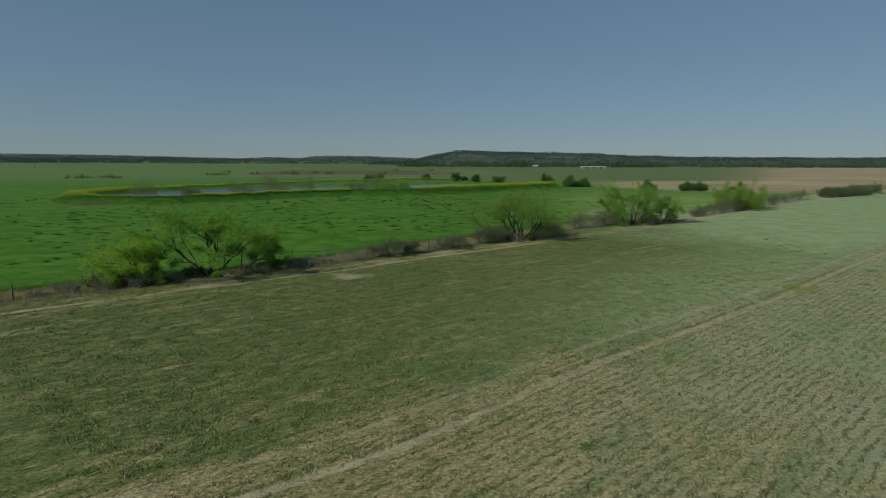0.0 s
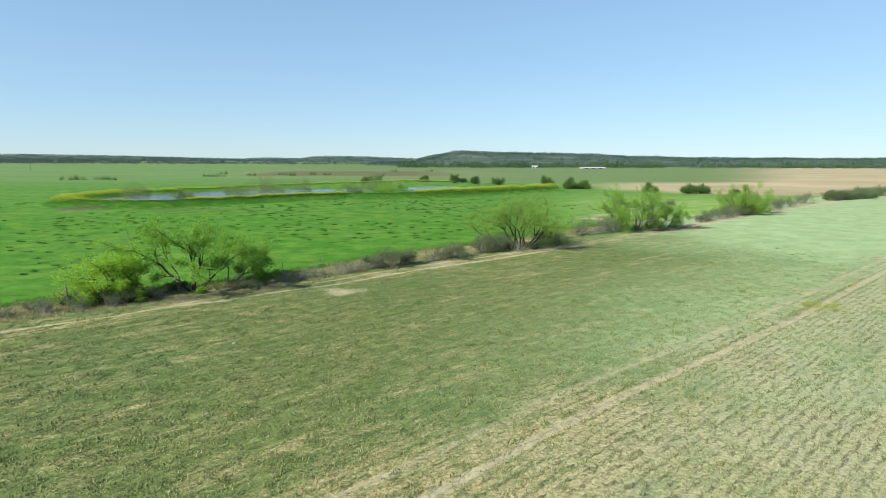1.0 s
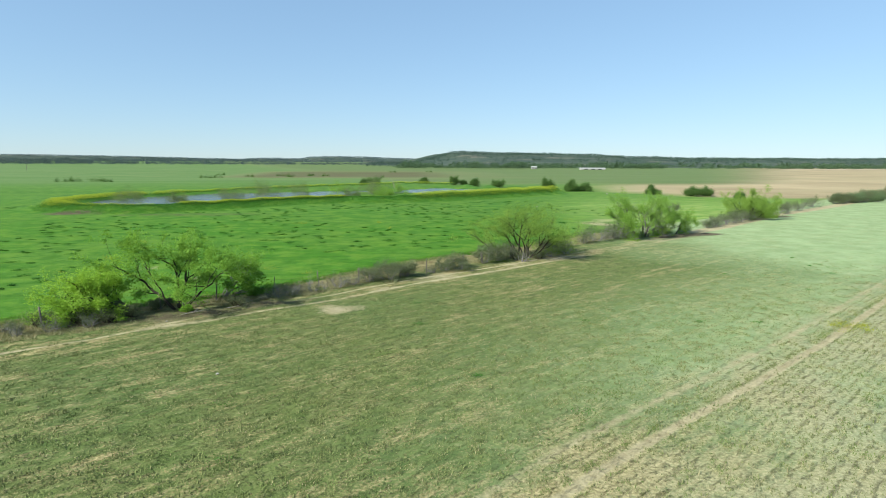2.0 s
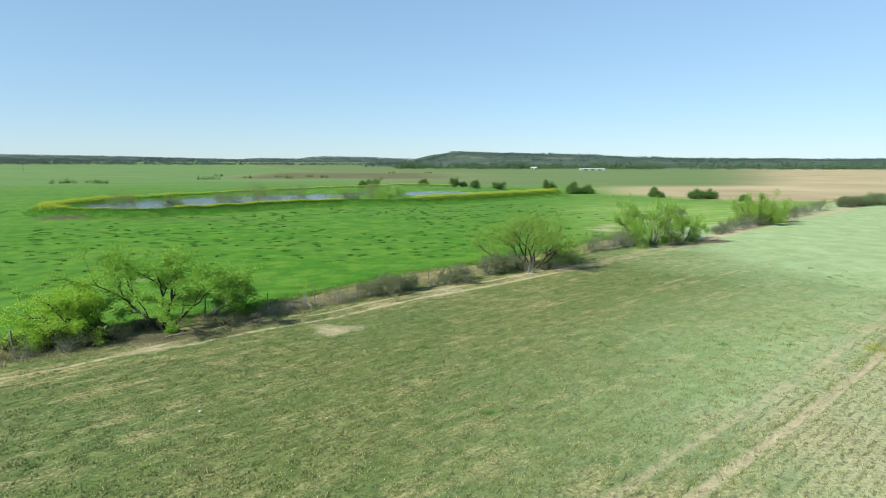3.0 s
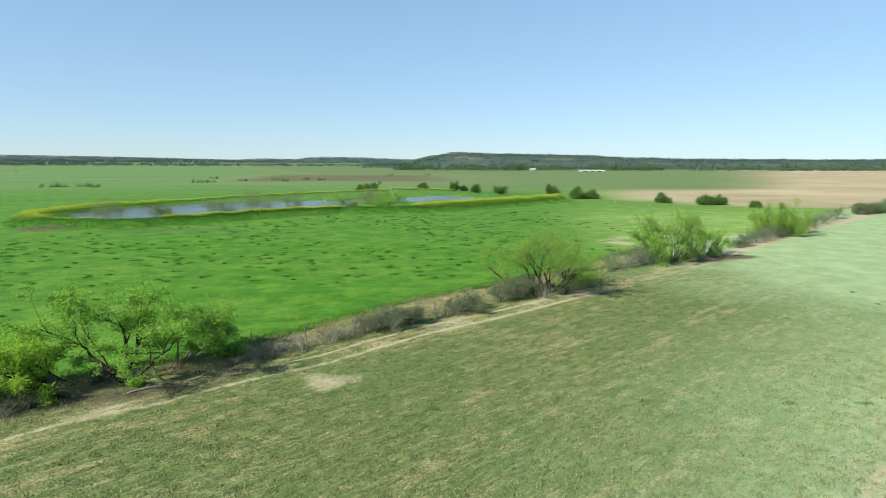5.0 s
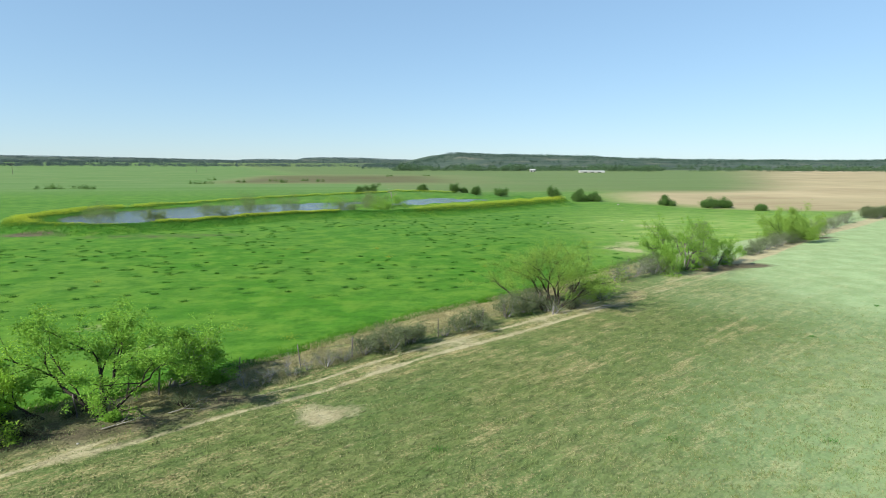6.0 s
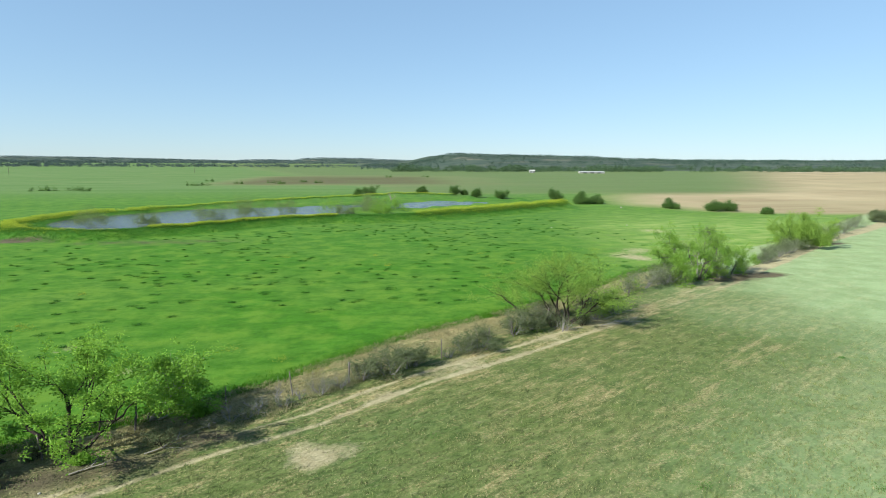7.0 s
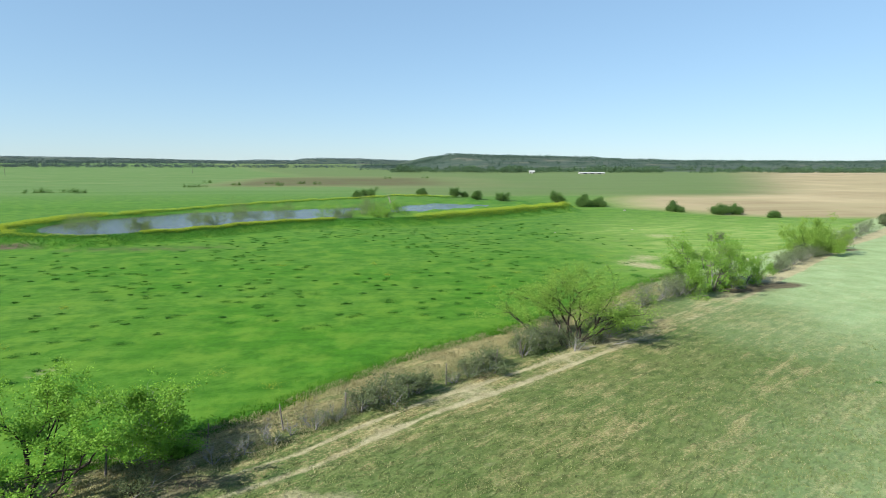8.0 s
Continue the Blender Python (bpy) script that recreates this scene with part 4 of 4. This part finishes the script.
def utility_pole(at):
    pole = thing("utility_pole", (*at, ground_z(*at)), "grey wooden utility pole with a crossarm", "utility pole", "utility poles")
    w = Wood()
    w.tube([(0, 0, -0.3), (0, 0, 4), (0, 0, 9)], [0.16, 0.14, 0.1], 8)
    part("mast", w.make("mast", POST), pole)
    w = Wood()
    w.tube([(-1.1, 0, 8.5), (0, 0, 8.5), (1.1, 0, 8.5)], [0.06, 0.06, 0.06], 6)
    part("crossarm", w.make("crossarm", POST), pole)


for at in ((-300, 520), (-190, 640), (-345, 470)):
    utility_pole(at)

# ---- fence ----
FENCE = [(-40.8, 22.8), (-26.6, 34.2), (-22.9, 37), (-18.6, 39.7), (-12.9, 44.3), (-3.5, 48.4), (0.4, 50.7), (5.2, 53.6), (13.4, 60.1), (25.6, 70)]


def build_fence():
    rng = np.random.default_rng(14)
    fence = thing("fence", (0, 0, 0), "old wire fence with crooked grey wooden posts", "fence")
    seg = [math.dist(a, b) for a, b in zip(FENCE, FENCE[1:])]
    c = np.concatenate(([0], np.cumsum(seg)))
    tops = []
    for d in np.arange(1.0, c[-1], 3.7):
        d += rng.uniform(-0.5, 0.5)
        x, y = np.interp(d, c, [p[0] for p in FENCE]), np.interp(d, c, [p[1] for p in FENCE])
        z, h, r = ground_z(x, y), rng.uniform(1.15, 1.5), rng.uniform(0.035, 0.06)
        lean = rng.normal(size=2) * 0.1
        w = Wood()
        ts = np.array((-0.15, 0.3, 0.7, 1.0, 1.001)) * h
        w.tube([(x + lean[0] * t, y + lean[1] * t, z + t) for t in ts], [r * 1.1, r, r * 0.92, r * 0.85, 0.001], 6)
        part("post", w.make("post", POST), fence)
        tops.append((x, y, z, lean, h))
    for f in (0.35, 0.6, 0.85):
        w = Wood()
        pts = []
        for (x, y, z, lean, h), nxt in zip(tops, tops[1:]):
            a = np.array((x + lean[0] * h * f, y + lean[1] * h * f, z + 1.2 * f))
            b = np.array((nxt[0] + nxt[3][0] * nxt[4] * f, nxt[1] + nxt[3][1] * nxt[4] * f, nxt[2] + 1.2 * f))
            pts += [a, (a + b) / 2 - np.array((0, 0, 0.04))]
        w.tube(pts, [0.006] * len(pts), 3)
        part("wire", w.make("wire", WIRE), fence)


build_fence()


def fallen_branch(at, seed, length, turn):
    rng = np.random.default_rng(seed)
    b = thing("fallen_branch", (*at, ground_z(*at) + 0.06), "bleached fallen branch on bare earth", "branch", "fallen branches")
    w, tips = Wood(), []
    grow(rng, w, tips, (0, 0, 0), (math.cos(turn), math.sin(turn), 0.05), length, 0.06, 2, 0.5, 0.02, 6)
    for v in w.v:
        v[:, 2] = np.abs(v[:, 2]) * 0.35
    part("wood", w.make("wood", PALE_BARK), b)


for i, (x, y, ln, tn) in enumerate(((16.1, 58.1, 1.6, 0.2), (17.9, 59.3, 1.3, -0.4), (14.5, 57.7, 1.1, 2.8), (-15, 39.7, 1.3, 0.3), (-12.5, 41.2, 1.5, 0.5), (-19.2, 39.1, 1.2, 3.0), (31, 71.7, 1.4, 0.1), (40.3, 75.8, 1.4, 0.4))):
    fallen_branch((x, y), 60 + i, ln, tn)


def stone(at, r, seed, label):
    bm = bmesh.new()
    bmesh.ops.create_icosphere(bm, subdivisions=2, radius=r)
    rng = random.Random(seed)
    for v in bm.verts:
        v.co *= rng.uniform(0.85, 1.12)
        v.co.z *= 0.55
    me = bpy.data.meshes.new("stone")
    bm.to_mesh(me)
    bm.free()
    me.materials.append(STONE)
    ob = new("stone", me)
    ob.location = (*at, ground_z(*at) + r * 0.25)
    tagged(ob, label, "stone", "pale stones")


for i, (x, y, r) in enumerate(((69.5, 170.7, 0.33), (-9.7, 28.8, 0.088), (-15.5, 38.6, 0.066), (33.4, 124, 0.17), (50.7, 126.9, 0.17))):
    stone((x, y), r, i, "pale limestone rock lying in the grass")

# ---- grass, last ----


def tall_grass(name, seed, count, where_xy, per, spread, length, width, mat, label):
    """Clumps of longer grass over the places that where_xy lets through."""
    rng = np.random.default_rng(seed)
    x, y = where_xy(rng, count)
    v, d = tufts(rng, x, y, per, spread, length, width, np.full(len(x), 0.8))
    me = mesh(name, v, np.arange(len(v)).reshape(-1, 3), mat)
    at = me.color_attributes.new("zone_b", "FLOAT_COLOR", "POINT")
    at.data.foreach_set("color", np.stack((d, d, d, d), -1).astype("f").ravel())
    tagged(new(name, me), label, "grass", kind="stuff")


def on_verge(rng, n):
    x = rng.uniform(-36, 40, n)
    low, high = np.maximum(line_y(x, TRACK) + 1.3, line_y(x, FIELD_EDGE) - 5.5), line_y(x, FIELD_EDGE) + 0.6
    y = low + rng.uniform(0, 1, n) * (high - low)
    ok = (zones(x, y)[1] < 0.4) & (zones(x, y)[4] < 0.5) & (rng.uniform(0, 1, n) > soft(x, 15, 40)) & (waves(x, y, 3, 71) > -0.5)
    return x[ok], y[ok]


def in_crop(rng, n):
    x = rng.uniform(-33, 44, n)
    y = line_y(x, FIELD_EDGE) + np.abs(rng.normal(size=n)) * 1.0 - 0.4
    return x, y


def tufts(rng, x, y, per, spread, length, width, dryness):
    """Three-cornered blades in clumps."""
    per_each = np.repeat(np.arange(len(x)), per)
    m = len(per_each)
    at = np.stack((x, y, heights(x, y) - 0.01), -1)[per_each]
    size = rng.uniform(0.6, 1.4, len(x))[per_each]
    at[:, :2] += rng.normal(size=(m, 2)) * (spread * size)[:, None]
    ang, tilt = rng.uniform(0, 6.283, m), rng.uniform(0.1, 1.35, m)
    ln, w = rng.uniform(0.5, 1.3, m) * length * size, rng.uniform(0.6, 1.4, m) * width
    side = np.stack((-np.sin(ang) * w, np.cos(ang) * w, np.zeros(m)), -1)
    tip = at + np.stack((np.cos(ang) * np.sin(tilt) * ln, np.sin(ang) * np.sin(tilt) * ln, np.cos(tilt) * ln), -1)
    return np.stack((at - side, at + side, tip), 1).reshape(-1, 3), np.repeat(dryness[per_each], 3)


def pasture_grass():
    rng = np.random.default_rng(3)
    n = 80000
    r = 9 + rng.uniform(0, 1, n) ** 0.75 * 66
    a = rng.uniform(-0.85, 0.95, n)
    x, y = r * np.sin(a), 4 + r * np.cos(a)
    g, t, b, d, m, l = zones(x, y)[:6]
    keep = (g < 0.5) & (rng.uniform(0, 1, n) > t * 1.1 - 0.05) & (y > 8) & (waves(x, y, 1.6, 41) + waves(x, y, 0.8, 42) > -0.25) & (rng.uniform(0, 1, n) > d * 0.7) & (rng.uniform(0, 1, n) > soft(r, 34, 74))
    v1, d1 = tufts(rng, x[keep], y[keep], 12, 0.12, 0.085, 0.02, d[keep])
    # rows of regrowing tufts in the mown ground
    n = 40000
    c, s = math.cos(radians(ROW)), math.sin(radians(ROW))
    u, w = rng.uniform(-25, 75, n), np.round(rng.uniform(-40, 25, n) / 0.42) * 0.42 + rng.normal(size=n) * 0.06
    x, y = u * c - w * s, u * s + w * c + 10
    d = zones(x, y)[3]
    t = zones(x, y)[1]
    keep = (d > 0.35) & (t < 0.35) & (y > 7) & (y < 75) & (waves(x, y, 1.3, 43) + waves(x, y, 6, 44) * 0.6 > -0.1) & (y < line_y(x, TRACK) - 8)
    v2, d2 = tufts(rng, x[keep], y[keep], 10, 0.075, 0.085, 0.02, d[keep] * 0.3)
    # ragged tufts that edge the wheel rut
    x, y = along(rng, WHEELS[1:9], 1500)
    side = np.where(rng.uniform(0, 1, len(x)) < 0.75, 1, -1) * (0.32 + np.abs(rng.normal(size=len(x))) * 0.14)
    x, y = x - side * s, y + side * c
    keep = (waves(x, y, 2.2, 45) > -0.5) & (x < 40)
    v3, d3 = tufts(rng, x[keep], y[keep], 7, 0.06, 0.07, 0.018, np.zeros(keep.sum()))
    v, dd = np.concatenate((v1, v2, v3)), np.concatenate((d1, d2, d3))
    me = mesh("pasture_grass", v, np.arange(len(v)).reshape(-1, 3), BLADES)
    z = np.zeros_like(dd)
    at2 = me.color_attributes.new("zone_b", "FLOAT_COLOR", "POINT")
    at2.data.foreach_set("color", np.stack((dd, z, z, z + 1), -1).astype("f").ravel())
    tagged(new("pasture_grass", me), "short tufts of green and straw-coloured pasture grass", "grass", kind="stuff")


pasture_grass()
tall_grass("verge_grass", 15, 19000, on_verge, 9, 0.1, 0.19, 0.012, STRAW, "long dry straw-coloured grass on the fence verge")
tall_grass("crop_grass", 16, 7000, in_crop, 7, 0.14, 0.13, 0.025, CROP, "tall bright green grass of the crop field")
